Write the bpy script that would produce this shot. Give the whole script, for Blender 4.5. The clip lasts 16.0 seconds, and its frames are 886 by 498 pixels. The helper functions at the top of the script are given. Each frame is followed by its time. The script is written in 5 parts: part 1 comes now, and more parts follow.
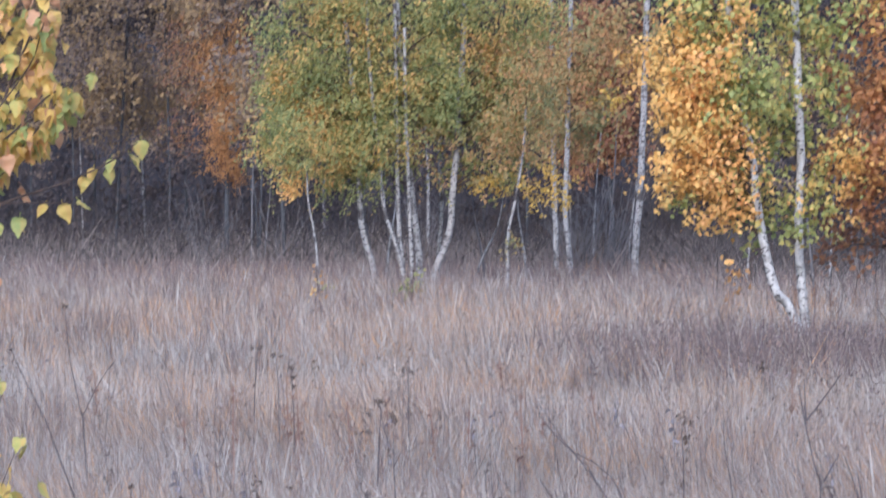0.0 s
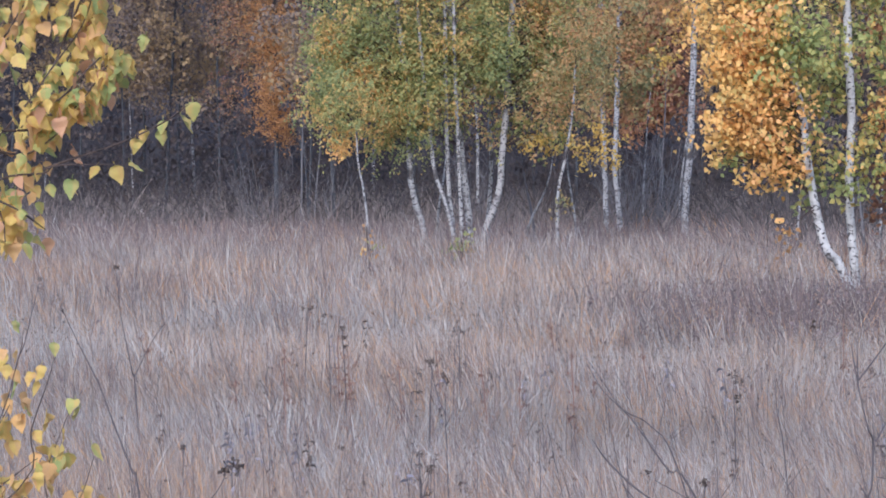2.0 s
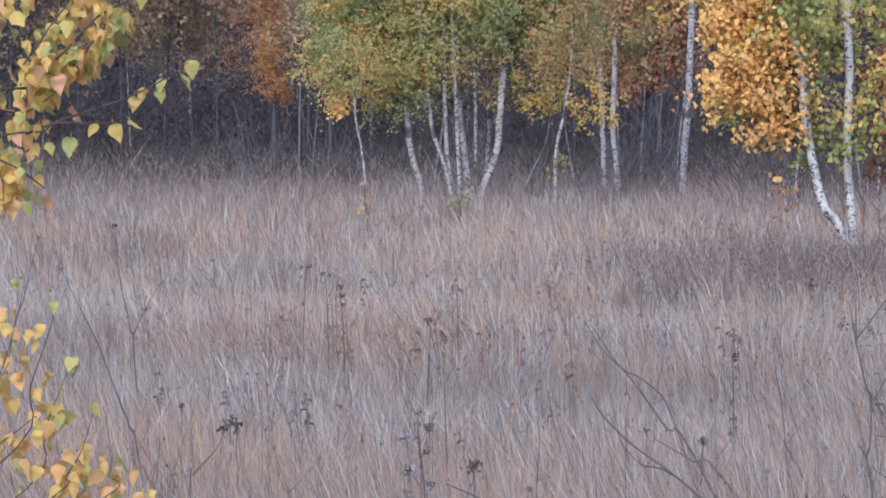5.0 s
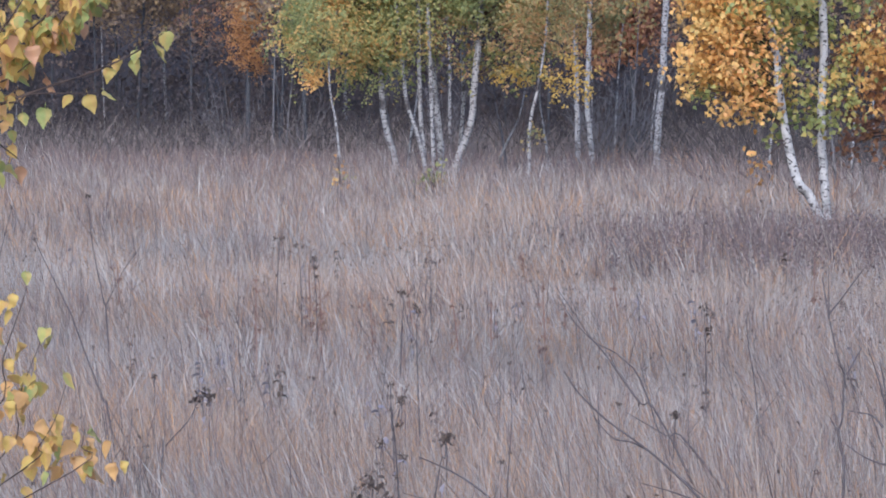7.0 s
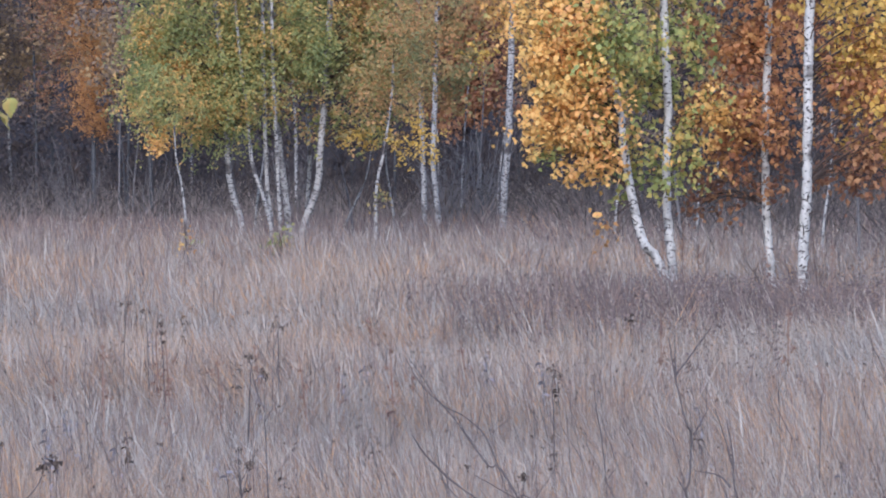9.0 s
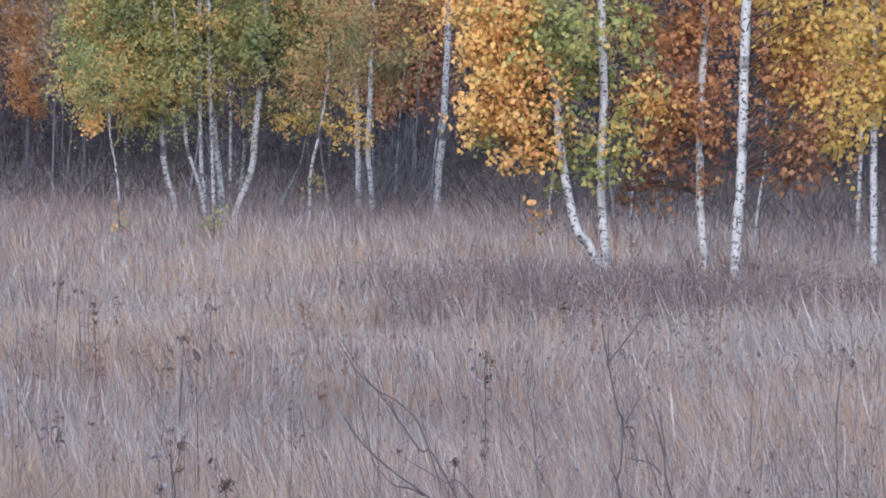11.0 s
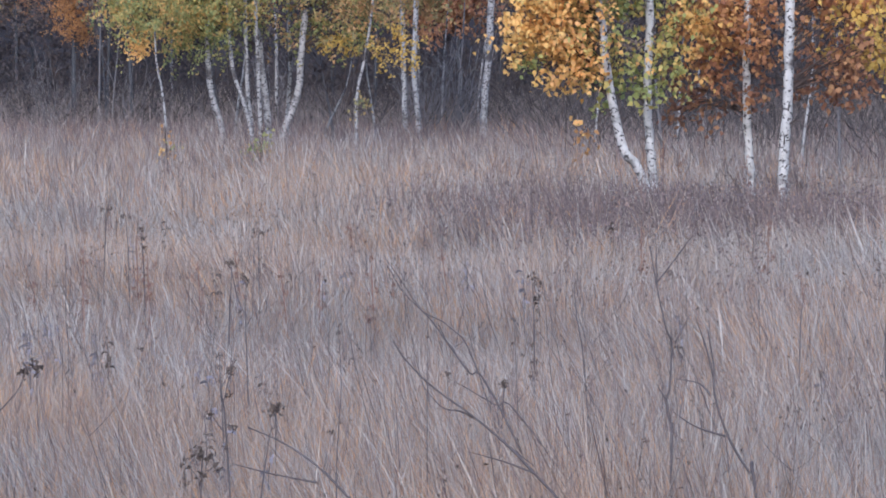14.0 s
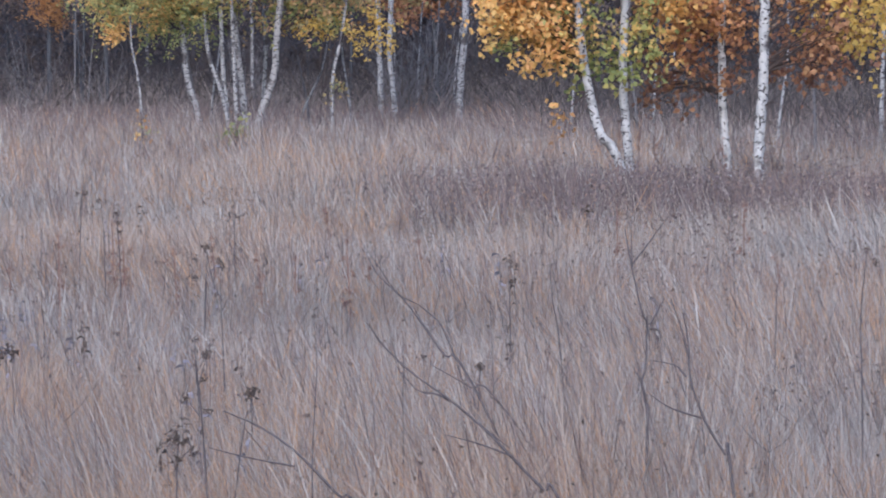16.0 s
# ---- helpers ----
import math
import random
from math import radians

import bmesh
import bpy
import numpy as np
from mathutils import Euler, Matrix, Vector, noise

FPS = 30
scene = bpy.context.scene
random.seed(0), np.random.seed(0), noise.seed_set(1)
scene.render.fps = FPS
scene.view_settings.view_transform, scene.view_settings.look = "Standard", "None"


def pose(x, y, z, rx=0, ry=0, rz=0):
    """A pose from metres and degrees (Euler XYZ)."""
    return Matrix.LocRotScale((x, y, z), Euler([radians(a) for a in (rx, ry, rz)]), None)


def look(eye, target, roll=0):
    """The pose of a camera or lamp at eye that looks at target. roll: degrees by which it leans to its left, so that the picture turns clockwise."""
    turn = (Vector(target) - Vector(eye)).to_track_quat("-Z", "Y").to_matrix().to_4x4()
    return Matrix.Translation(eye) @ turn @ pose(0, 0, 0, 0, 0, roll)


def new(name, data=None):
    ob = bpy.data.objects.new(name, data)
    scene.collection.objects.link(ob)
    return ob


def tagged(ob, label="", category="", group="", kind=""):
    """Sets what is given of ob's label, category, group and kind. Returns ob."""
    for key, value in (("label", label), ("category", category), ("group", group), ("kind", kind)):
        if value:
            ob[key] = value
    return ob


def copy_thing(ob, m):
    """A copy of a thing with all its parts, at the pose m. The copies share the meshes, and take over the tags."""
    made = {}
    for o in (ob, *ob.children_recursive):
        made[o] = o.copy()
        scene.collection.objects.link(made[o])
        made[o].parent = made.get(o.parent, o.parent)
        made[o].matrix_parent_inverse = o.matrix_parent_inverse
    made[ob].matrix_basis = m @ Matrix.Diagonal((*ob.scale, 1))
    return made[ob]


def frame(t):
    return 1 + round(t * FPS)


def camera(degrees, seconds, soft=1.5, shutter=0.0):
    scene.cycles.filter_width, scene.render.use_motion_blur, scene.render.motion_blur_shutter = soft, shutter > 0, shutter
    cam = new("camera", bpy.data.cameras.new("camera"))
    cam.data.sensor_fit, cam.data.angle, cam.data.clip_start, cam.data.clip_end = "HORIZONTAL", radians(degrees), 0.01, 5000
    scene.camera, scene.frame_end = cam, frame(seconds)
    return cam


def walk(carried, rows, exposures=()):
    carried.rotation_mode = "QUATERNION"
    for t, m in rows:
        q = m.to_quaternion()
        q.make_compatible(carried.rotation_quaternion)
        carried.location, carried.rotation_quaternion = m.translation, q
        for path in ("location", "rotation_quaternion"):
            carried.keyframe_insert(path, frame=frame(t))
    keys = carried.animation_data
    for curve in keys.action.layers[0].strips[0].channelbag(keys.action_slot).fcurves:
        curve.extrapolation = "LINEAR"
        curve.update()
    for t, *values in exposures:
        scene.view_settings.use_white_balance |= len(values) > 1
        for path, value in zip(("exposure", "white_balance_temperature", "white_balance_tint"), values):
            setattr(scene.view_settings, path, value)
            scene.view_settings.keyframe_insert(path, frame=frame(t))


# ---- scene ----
# ---- camera: hand-held, long lens, turning on the spot at the edge of the meadow ----
cam = camera(14.0, 16.0, soft=1.8, shutter=0.6)
EYE = 1.75
ROWS = [
    (0.0, 0.0086, -0.0026, -0.838, -0.903, -0.141),
    (0.5, 0.0041, -0.0013, -0.537, -1.522, -0.111),
    (1.0, 0.0031, 0.0004, -0.263, -1.557, -0.241),
    (1.5, 0.0032, 0.0010, -0.128, -1.553, -0.174),
    (2.0, 0.0030, 0.0000, -0.057, -1.551, 0.058),
    (2.5, 0.0009, 0.0004, -0.033, -1.612, 0.081),
    (3.0, 0.0004, -0.0003, -0.011, -1.749, 0.012),
    (3.5, 0.0003, 0.0004, 0.003, -1.875, 0.004),
    (4.0, -0.0001, -0.0014, -0.013, -1.981, 0.093),
    (6.5, 0.0010, 0.0001, -0.351, -2.572, -0.216),
    (7.0, -0.0004, 0.0016, -0.502, -2.653, -0.308),
    (7.5, -0.0013, 0.0030, -0.967, -2.404, -0.298),
    (8.0, -0.0043, 0.0045, -1.683, -2.006, -0.183),
    (8.5, 0.0028, 0.0029, -2.367, -1.759, 0.143),
    (9.0, 0.0019, 0.0033, -2.942, -1.645, 0.126),
    (11.3, -0.0045, -0.0032, -4.004, -1.977, -0.873),
    (11.5, -0.0042, 0.0000, -3.915, -2.084, -0.827),
    (12.0, -0.0046, 0.0007, -3.668, -2.319, -0.683),
    (12.5, -0.0064, -0.0002, -3.399, -2.602, -0.499),
    (13.0, -0.0038, -0.0009, -3.329, -2.831, -0.236),
    (13.5, -0.0053, 0.0004, -3.304, -3.017, -0.131),
    (14.0, -0.0043, 0.0020, -3.252, -3.119, -0.243),
    (14.5, -0.0021, 0.0001, -3.209, -3.194, -0.148),
    (15.0, -0.0004, -0.0014, -3.228, -3.265, 0.107),
    (15.5, 0.0014, -0.0005, -3.305, -3.361, 0.316),
    (16.0, 0.0004, 0.0006, -3.634, -3.382, 0.006),
]
walk(cam, [(t, pose(x, 0, EYE + z, 90 + pitch, roll, yaw)) for t, x, z, yaw, pitch, roll in ROWS],
     exposures=[(0.0, 0.70, 5690, 12.0), (1.0, 0.61, 5690, 12.0), (4.0, 0.56, 5690, 12.0), (9.0, 0.50, 5690, 12.0), (12.0, 0.50, 5690, 12.0), (16.0, 0.42, 5690, 12.0)])

# ---- light: pale overcast autumn sky, a weak veiled sun behind the camera ----
SUN_TURN, SUN_RISE = 196.0, 34.0   # compass bearing of the sun (0 = ahead, clockwise), height
world = bpy.data.worlds.new("world")
scene.world = world
world.use_nodes = True
wn = world.node_tree.nodes
sky = wn.new("ShaderNodeTexSky")
sky.sky_type, sky.sun_disc = "NISHITA", False
sky.sun_elevation, sky.sun_rotation = radians(SUN_RISE), radians(SUN_TURN)
sky.dust_density, sky.air_density = 1.5, 1.0
wn["Background"].inputs["Strength"].default_value = 0.14
world.node_tree.links.new(sky.outputs["Color"], wn["Background"].inputs["Color"])
sun = new("sun", bpy.data.lights.new("sun", "SUN"))
sun.data.energy, sun.data.angle, sun.data.color = 1.3, radians(20), (1.0, 0.95, 0.89)
a, e = radians(SUN_TURN), radians(SUN_RISE)
sun.matrix_world = look((20 * math.sin(a) * math.cos(e), 20 * math.cos(a) * math.cos(e), 20 * math.sin(e)), (0, 0, 0))


# ---- materials ----
def blank(name):
    m = bpy.data.materials.new(name)
    m.use_nodes = True
    n = m.node_tree.nodes
    return m, n, m.node_tree.links, n["Principled BSDF"]


def ramp(n, colours):
    r = n.new("ShaderNodeValToRGB")
    el = r.color_ramp.elements
    while len(el) < len(colours):
        el.new(0.5)
    for i, (p, c) in enumerate(colours):
        el[i].position, el[i].color = p, (*c, 1)
    return r


def mixed(n, l, a, b, fac, kind="MIX"):
    m = n.new("ShaderNodeMix")
    m.data_type, m.blend_type = "RGBA", kind
    for socket, v in ((m.inputs[0], fac), (m.inputs[6], a), (m.inputs[7], b)):
        if isinstance(v, bpy.types.NodeSocket):
            l.new(v, socket)
        elif isinstance(v, tuple):
            socket.default_value = (*v, 1)
        else:
            socket.default_value = v
    return m.outputs[2]


def noise_at(n, l, scale, detail=3.0, stretch=(1, 1, 1), space="Object"):
    tc, mp, t = n.new("ShaderNodeTexCoord"), n.new("ShaderNodeMapping"), n.new("ShaderNodeTexNoise")
    mp.inputs["Scale"].default_value = stretch
    t.inputs["Scale"].default_value, t.inputs["Detail"].default_value = scale, detail
    l.new(tc.outputs[space], mp.inputs[0])
    l.new(mp.outputs[0], t.inputs["Vector"])
    return t.outputs["Fac"]


def plus(n, l, a, b, ka, kb, k0=0.0):
    """ka * a + kb * b + k0"""
    m1, m2 = n.new("ShaderNodeMath"), n.new("ShaderNodeMath")
    m1.operation = m2.operation = "MULTIPLY_ADD"
    l.new(a, m1.inputs[0])
    m1.inputs[1].default_value, m1.inputs[2].default_value = ka, k0
    l.new(b, m2.inputs[0])
    m2.inputs[1].default_value = kb
    l.new(m1.outputs[0], m2.inputs[2])
    return m2.outputs[0]


def leafy(name, colours, patch=1.2, spread=0.5, single=False, through_light=0.5, rough=0.6, stain=None):
    """Leaf or blade: the colour goes along colours by a patch noise and from piece to piece."""
    m, n, l, p = blank(name)
    one = n.new("ShaderNodeObjectInfo").outputs["Random"] if single else n.new("ShaderNodeNewGeometry").outputs["Random Per Island"]
    pn = noise_at(n, l, patch, 2.0)
    k = plus(n, l, one, pn, spread, 1.9 * (1 - spread), -0.45 * (1 - spread))
    r = ramp(n, colours)
    l.new(k, r.inputs[0])
    fine = noise_at(n, l, 60.0, 2.0)
    c = mixed(n, l, r.outputs[0], (0.32, 0.25, 0.18), plus(n, l, fine, fine, 0.3, 0.2, -0.14))
    if stain:
        tone, size, most = stain
        sr = ramp(n, [(0.48, (0, 0, 0)), (0.66, (most, most, most))])
        l.new(noise_at(n, l, size, 3.0, (1, 0.6, 1)), sr.inputs[0])
        c = mixed(n, l, c, tone, sr.outputs[0])
    l.new(c, p.inputs["Base Color"])
    p.inputs["Roughness"].default_value = rough
    p.inputs["Specular IOR Level"].default_value = 0.3
    t, mix = n.new("ShaderNodeBsdfTranslucent"), n.new("ShaderNodeMixShader")
    l.new(c, t.inputs["Color"])
    mix.inputs[0].default_value = through_light
    l.new(p.outputs[0], mix.inputs[1])
    l.new(t.outputs[0], mix.inputs[2])
    l.new(mix.outputs[0], n["Material Output"].inputs["Surface"])
    return m


def barky(name, light, dark, dash, blotch, rough=0.8):
    """Bark with dark level dashes and worn blotches."""
    m, n, l, p = blank(name)
    dashes = noise_at(n, l, 8.0, 4.0, (3.6, 3.6, 4.6))
    blots = noise_at(n, l, 3.2, 4.0, (1, 1, 1.6))
    r1, r2 = ramp(n, [(dash, (0, 0, 0)), (dash + 0.06, (1, 1, 1))]), ramp(n, [(blotch, (0, 0, 0)), (blotch + 0.12, (1, 1, 1))])
    l.new(dashes, r1.inputs[0])
    l.new(blots, r2.inputs[0])
    grey = tuple(0.45 * a + 0.2 * b for a, b in zip(light, dark))
    c = mixed(n, l, light, grey, noise_at(n, l, 14.0, 3.0))
    c = mixed(n, l, c, dark, r1.outputs[0])
    c = mixed(n, l, c, dark, r2.outputs[0])
    l.new(c, p.inputs["Base Color"])
    p.inputs["Roughness"].default_value = rough
    b = n.new("ShaderNodeBump")
    b.inputs["Strength"].default_value, b.inputs["Distance"].default_value = 0.6, 0.006
    l.new(dashes, b.inputs["Height"])
    l.new(b.outputs[0], p.inputs["Normal"])
    return m


WHITE_BARK = barky("white_birch_bark", (0.78, 0.76, 0.765), (0.07, 0.06, 0.065), 0.55, 0.56)
# blotched grey bark for far stems; distance haze is put into its dimmer colour
HAZE_GREY_BARK = barky("haze_grey_birch_bark", (0.58, 0.56, 0.575), (0.09, 0.08, 0.085), 0.53, 0.535)
DARK_BARK = barky("dark_bark", (0.11, 0.115, 0.135), (0.035, 0.035, 0.042), 0.55, 0.6)
TWIG = barky("twig_bark", (0.11, 0.075, 0.065), (0.04, 0.03, 0.03), 0.6, 0.6)
DEAD_STEM = barky("dead_stem", (0.165, 0.14, 0.15), (0.08, 0.065, 0.07), 0.68, 0.64)
# bare shoots, near-black because the wood's shade is put into their colour
SHADED_BRUSH = leafy("brushwood", [(0.1, (0.028, 0.028, 0.036)), (0.7, (0.06, 0.057, 0.07)), (0.95, (0.20, 0.18, 0.19))], 0.4, 0.7, through_light=0.0, rough=0.9)

GREENS = [(0.0, (0.23, 0.30, 0.15)), (0.30, (0.32, 0.38, 0.16)), (0.52, (0.43, 0.44, 0.17)), (0.63, (0.62, 0.50, 0.18)), (0.76, (0.88, 0.56, 0.21)), (1.0, (0.93, 0.52, 0.24))]
MIXED = [(0.0, (0.23, 0.27, 0.15)), (0.32, (0.35, 0.35, 0.165)), (0.48, (0.52, 0.39, 0.17)), (0.66, (0.70, 0.40, 0.18)), (1.0, (0.44, 0.24, 0.155))]
YELLOWS = [(0.0, (0.38, 0.41, 0.18)), (0.13, (0.60, 0.50, 0.18)), (0.24, (0.90, 0.60, 0.20)), (0.55, (0.97, 0.59, 0.20)), (0.8, (0.96, 0.53, 0.21)), (1.0, (0.96, 0.54, 0.29))]
LIMES = [(0.0, (0.28, 0.37, 0.16)), (0.38, (0.41, 0.47, 0.17)), (0.58, (0.58, 0.54, 0.18)), (0.74, (0.88, 0.62, 0.20)), (1.0, (0.95, 0.58, 0.22))]
RUSTS = [(0.0, (0.24, 0.11, 0.085)), (0.3, (0.46, 0.20, 0.11)), (0.6, (0.68, 0.33, 0.14)), (0.85, (0.80, 0.46, 0.17)), (1.0, (0.62, 0.34, 0.15))]
GOLDS = [(0.0, (0.46, 0.36, 0.11)), (0.4, (0.70, 0.48, 0.12)), (0.7, (0.82, 0.52, 0.13)), (1.0, (0.64, 0.34, 0.13))]
BROWNS = [(0.0, (0.16, 0.135, 0.15)), (0.4, (0.27, 0.21, 0.19)), (0.68, (0.50, 0.35, 0.19)), (1.0, (0.70, 0.49, 0.23))]
MAROONS = [(0.0, (0.17, 0.09, 0.08)), (0.35, (0.34, 0.165, 0.115)), (0.65, (0.54, 0.27, 0.14)), (1.0, (0.70, 0.42, 0.19))]
AMBERS = [(0.0, (0.52, 0.26, 0.12)), (0.5, (0.62, 0.32, 0.13)), (1.0, (0.72, 0.42, 0.17))]
# brown leaves again, with the wood's bluish shade put into their colour
SHADED_BROWNS = [(0.0, (0.036, 0.034, 0.05)), (0.5, (0.082, 0.07, 0.086)), (1.0, (0.17, 0.13, 0.115))]
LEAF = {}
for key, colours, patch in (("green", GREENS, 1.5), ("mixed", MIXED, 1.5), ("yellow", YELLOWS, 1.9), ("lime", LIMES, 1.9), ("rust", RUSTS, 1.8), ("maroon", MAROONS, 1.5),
                            ("gold", GOLDS, 1.0), ("brown", BROWNS, 0.6), ("amber", AMBERS, 0.8), ("gloom", SHADED_BROWNS, 0.5)):
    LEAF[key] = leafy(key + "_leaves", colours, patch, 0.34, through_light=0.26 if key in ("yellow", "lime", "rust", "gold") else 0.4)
    LEAF[key + "_one"] = leafy(key + "_leaf", colours, patch, 0.7, single=True, through_light=0.4)

STRAW = leafy("pale_straw", [(0.0, (0.11, 0.097, 0.094)), (0.2, (0.27, 0.235, 0.225)), (0.40, (0.465, 0.415, 0.39)), (0.6, (0.60, 0.55, 0.52)), (0.76, (0.73, 0.69, 0.665)), (0.9, (0.81, 0.78, 0.76)), (1.0, (0.52, 0.46, 0.42))], 5.0, 0.62, through_light=0.2, rough=0.7, stain=((0.62, 0.42, 0.28), 0.9, 0.36))
GREY_STRAW = leafy("grey_straw", [(0.0, (0.10, 0.10, 0.108)), (0.35, (0.25, 0.24, 0.245)), (0.65, (0.43, 0.42, 0.42)), (0.9, (0.63, 0.62, 0.62)), (1.0, (0.42, 0.39, 0.34))], 3.0, 0.7, through_light=0.15, rough=0.75)
TAN = leafy("tan_straw", [(0.0, (0.22, 0.12, 0.085)), (0.3, (0.46, 0.27, 0.18)), (0.55, (0.70, 0.42, 0.25)), (0.8, (0.84, 0.47, 0.22)), (1.0, (0.88, 0.43, 0.14))], 2.2, 0.6, through_light=0.2, rough=0.7)
HERB = leafy("brown_herb", [(0.0, (0.09, 0.07, 0.08)), (0.4, (0.18, 0.14, 0.15)), (0.7, (0.30, 0.235, 0.235)), (0.88, (0.40, 0.25, 0.19)), (1.0, (0.48, 0.44, 0.42))], 2.2, 0.6, through_light=0.1, rough=0.85)
SEDGE = leafy("dull_sedge", [(0.0, (0.09, 0.08, 0.085)), (0.5, (0.22, 0.185, 0.18)), (1.0, (0.50, 0.42, 0.39))], 1.8, 0.65, through_light=0.15, rough=0.85)
RUSSET = leafy("russet_dock", [(0.0, (0.16, 0.095, 0.085)), (0.5, (0.29, 0.165, 0.14)), (0.8, (0.42, 0.25, 0.195)), (1.0, (0.52, 0.37, 0.30))], 3.0, 0.75, through_light=0.15, rough=0.85)
LAVENDER = leafy("withered_grey_leaf", [(0.0, (0.13, 0.12, 0.155)), (0.4, (0.28, 0.265, 0.325)), (0.75, (0.43, 0.415, 0.49)), (1.0, (0.57, 0.555, 0.61))], 9.0, 0.6, through_light=0.15, rough=0.85)
SEED = leafy("dark_seed_head", [(0.0, (0.05, 0.042, 0.045)), (0.6, (0.11, 0.085, 0.08)), (1.0, (0.20, 0.15, 0.14))], 2.0, 0.8, through_light=0.0, rough=0.95)

EARTH, en, el_, ep = blank("meadow_earth")
er = ramp(en, [(0.3, (0.10, 0.075, 0.06)), (0.55, (0.19, 0.14, 0.115)), (0.75, (0.27, 0.21, 0.17))])
el_.new(plus(en, el_, noise_at(en, el_, 0.4, 4), noise_at(en, el_, 9.0, 4), 0.5, 0.5), er.inputs[0])
el_.new(er.outputs[0], ep.inputs["Base Color"])
ep.inputs["Roughness"].default_value = 1.0


# ---- mesh helpers ----
def mesh_of(name, verts, faces, material, smooth=False):
    me = bpy.data.meshes.new(name)
    me.from_pydata(verts, [], faces)
    if material:
        me.materials.append(material)
    if smooth:
        me.polygons.foreach_set("use_smooth", [True] * len(me.polygons))
    return me


def mesh_np(name, verts, loops, sizes, material):
    """A mesh from numpy arrays: vertices, the corner indices, corners per face."""
    me = bpy.data.meshes.new(name)
    me.vertices.add(len(verts))
    me.vertices.foreach_set("co", np.ascontiguousarray(verts, np.float32).ravel())
    me.loops.add(len(loops))
    me.loops.foreach_set("vertex_index", np.ascontiguousarray(loops, np.int32))
    me.polygons.add(len(sizes))
    me.polygons.foreach_set("loop_start", np.ascontiguousarray(np.cumsum(sizes) - sizes, np.int32))
    me.update(calc_edges=True)
    me.materials.append(material)
    return me


def part(name, me, parent, label="", kind=""):
    ob = new(name, me)
    ob.parent = parent
    return tagged(ob, label, kind=kind)


def thing(name, x, y, z, label, category, group="", kind=""):
    ob = new(name)
    ob.empty_display_size = 0.2
    ob.matrix_world = pose(x, y, z)
    return tagged(ob, label, category, group, kind)


def smooth_line(points, steps):
    """A soft curve through the points."""
    p = [Vector(q) for q in points]
    p = [2 * p[0] - p[1], *p, 2 * p[-1] - p[-2]]
    out = []
    for i in range(1, len(p) - 2):
        for s in range(steps):
            u = s / steps
            a, b, c, d = p[i - 1:i + 3]
            out.append(0.5 * (2 * b + u * (c - a) + u * u * (2 * a - 5 * b + 4 * c - d) + u ** 3 * (3 * b - a - 3 * c + d)))
    return out + [p[-2]]


def tube(line, radii, sides=6, rough=0.0, rng=random):
    """Vertices and faces of a tapered, slightly uneven tube along a line."""
    verts, faces, n = [], [], len(line)
    for i, p in enumerate(line):
        d = (line[min(i + 1, n - 1)] - line[max(i - 1, 0)]).normalized()
        u = d.cross(Vector((0, 1, 0.02)))
        u = u.normalized() if u.length > 1e-4 else Vector((1, 0, 0))
        v = d.cross(u)
        for s in range(sides):
            w = 2 * math.pi * s / sides
            verts.append(p + (u * math.cos(w) + v * math.sin(w)) * radii[i] * (1 + rough * rng.uniform(-1, 1)))
    for i in range(n - 1):
        for s in range(sides):
            k = (s + 1) % sides
            faces.append((i * sides + s, i * sides + k, (i + 1) * sides + k, (i + 1) * sides + s))
    faces.append(tuple(range((n - 1) * sides, n * sides)))
    return verts, faces


def joined(pieces):
    verts, faces = [], []
    for v, f in pieces:
        k = len(verts)
        verts += v
        faces += [tuple(i + k for i in q) for q in f]
    return verts, faces


def leaf_cloud(name, centres, size, material, rng, droop=0.5, plain=False):
    """Small folded leaves, one at each centre, hanging by their stalks in all directions."""
    n = len(centres)
    s = size * rng.uniform(0.65, 1.25, n)[:, None]
    tip = rng.normal(0, 1, (n, 3))
    tip[:, 2] -= droop * 2
    tip /= np.linalg.norm(tip, axis=1)[:, None]
    side = np.cross(tip, rng.normal(0, 0.75, (n, 3)) + np.array([0, -0.7, 0.8]))
    side /= np.linalg.norm(side, axis=1)[:, None]
    up = np.cross(side, tip)
    c = np.asarray(centres)
    fold = rng.uniform(-0.05, 0.28, n)[:, None]
    corners = [c - tip * s * 0.5, c - tip * s * 0.16 + side * s * 0.42 + up * s * fold, c + tip * s * 0.55 + up * s * (fold - 0.15), c - tip * s * 0.16 - side * s * 0.42 + up * s * fold]
    if plain:
        order, per = np.array([0, 1, 2, 0, 2, 3]), 2
    else:
        corners.append(c + tip * s * 0.05)
        order, per = np.array([0, 1, 4, 1, 2, 4, 2, 3, 4, 3, 0, 4]), 4
    m = len(corners)
    v = np.stack(corners, axis=1)
    loops = ((np.arange(n) * m)[:, None] + order).ravel()
    return mesh_np(name, v.reshape(-1, 3), loops, np.full(per * n, 3), material)


def value_noise(x, y, cell, seed):
    """Smooth noise between 0 and 1 over the plan."""
    g = np.random.RandomState(seed).rand(64, 64)
    u, v = x / cell, y / cell
    i, j = np.floor(u).astype(int), np.floor(v).astype(int)
    a, b = u - i, v - j
    a, b = a * a * (3 - 2 * a), b * b * (3 - 2 * b)
    q = lambda di, dj: g[(i + di) % 64, (j + dj) % 64]
    return (q(0, 0) * (1 - a) + q(1, 0) * a) * (1 - b) + (q(0, 1) * (1 - a) + q(1, 1) * a) * b


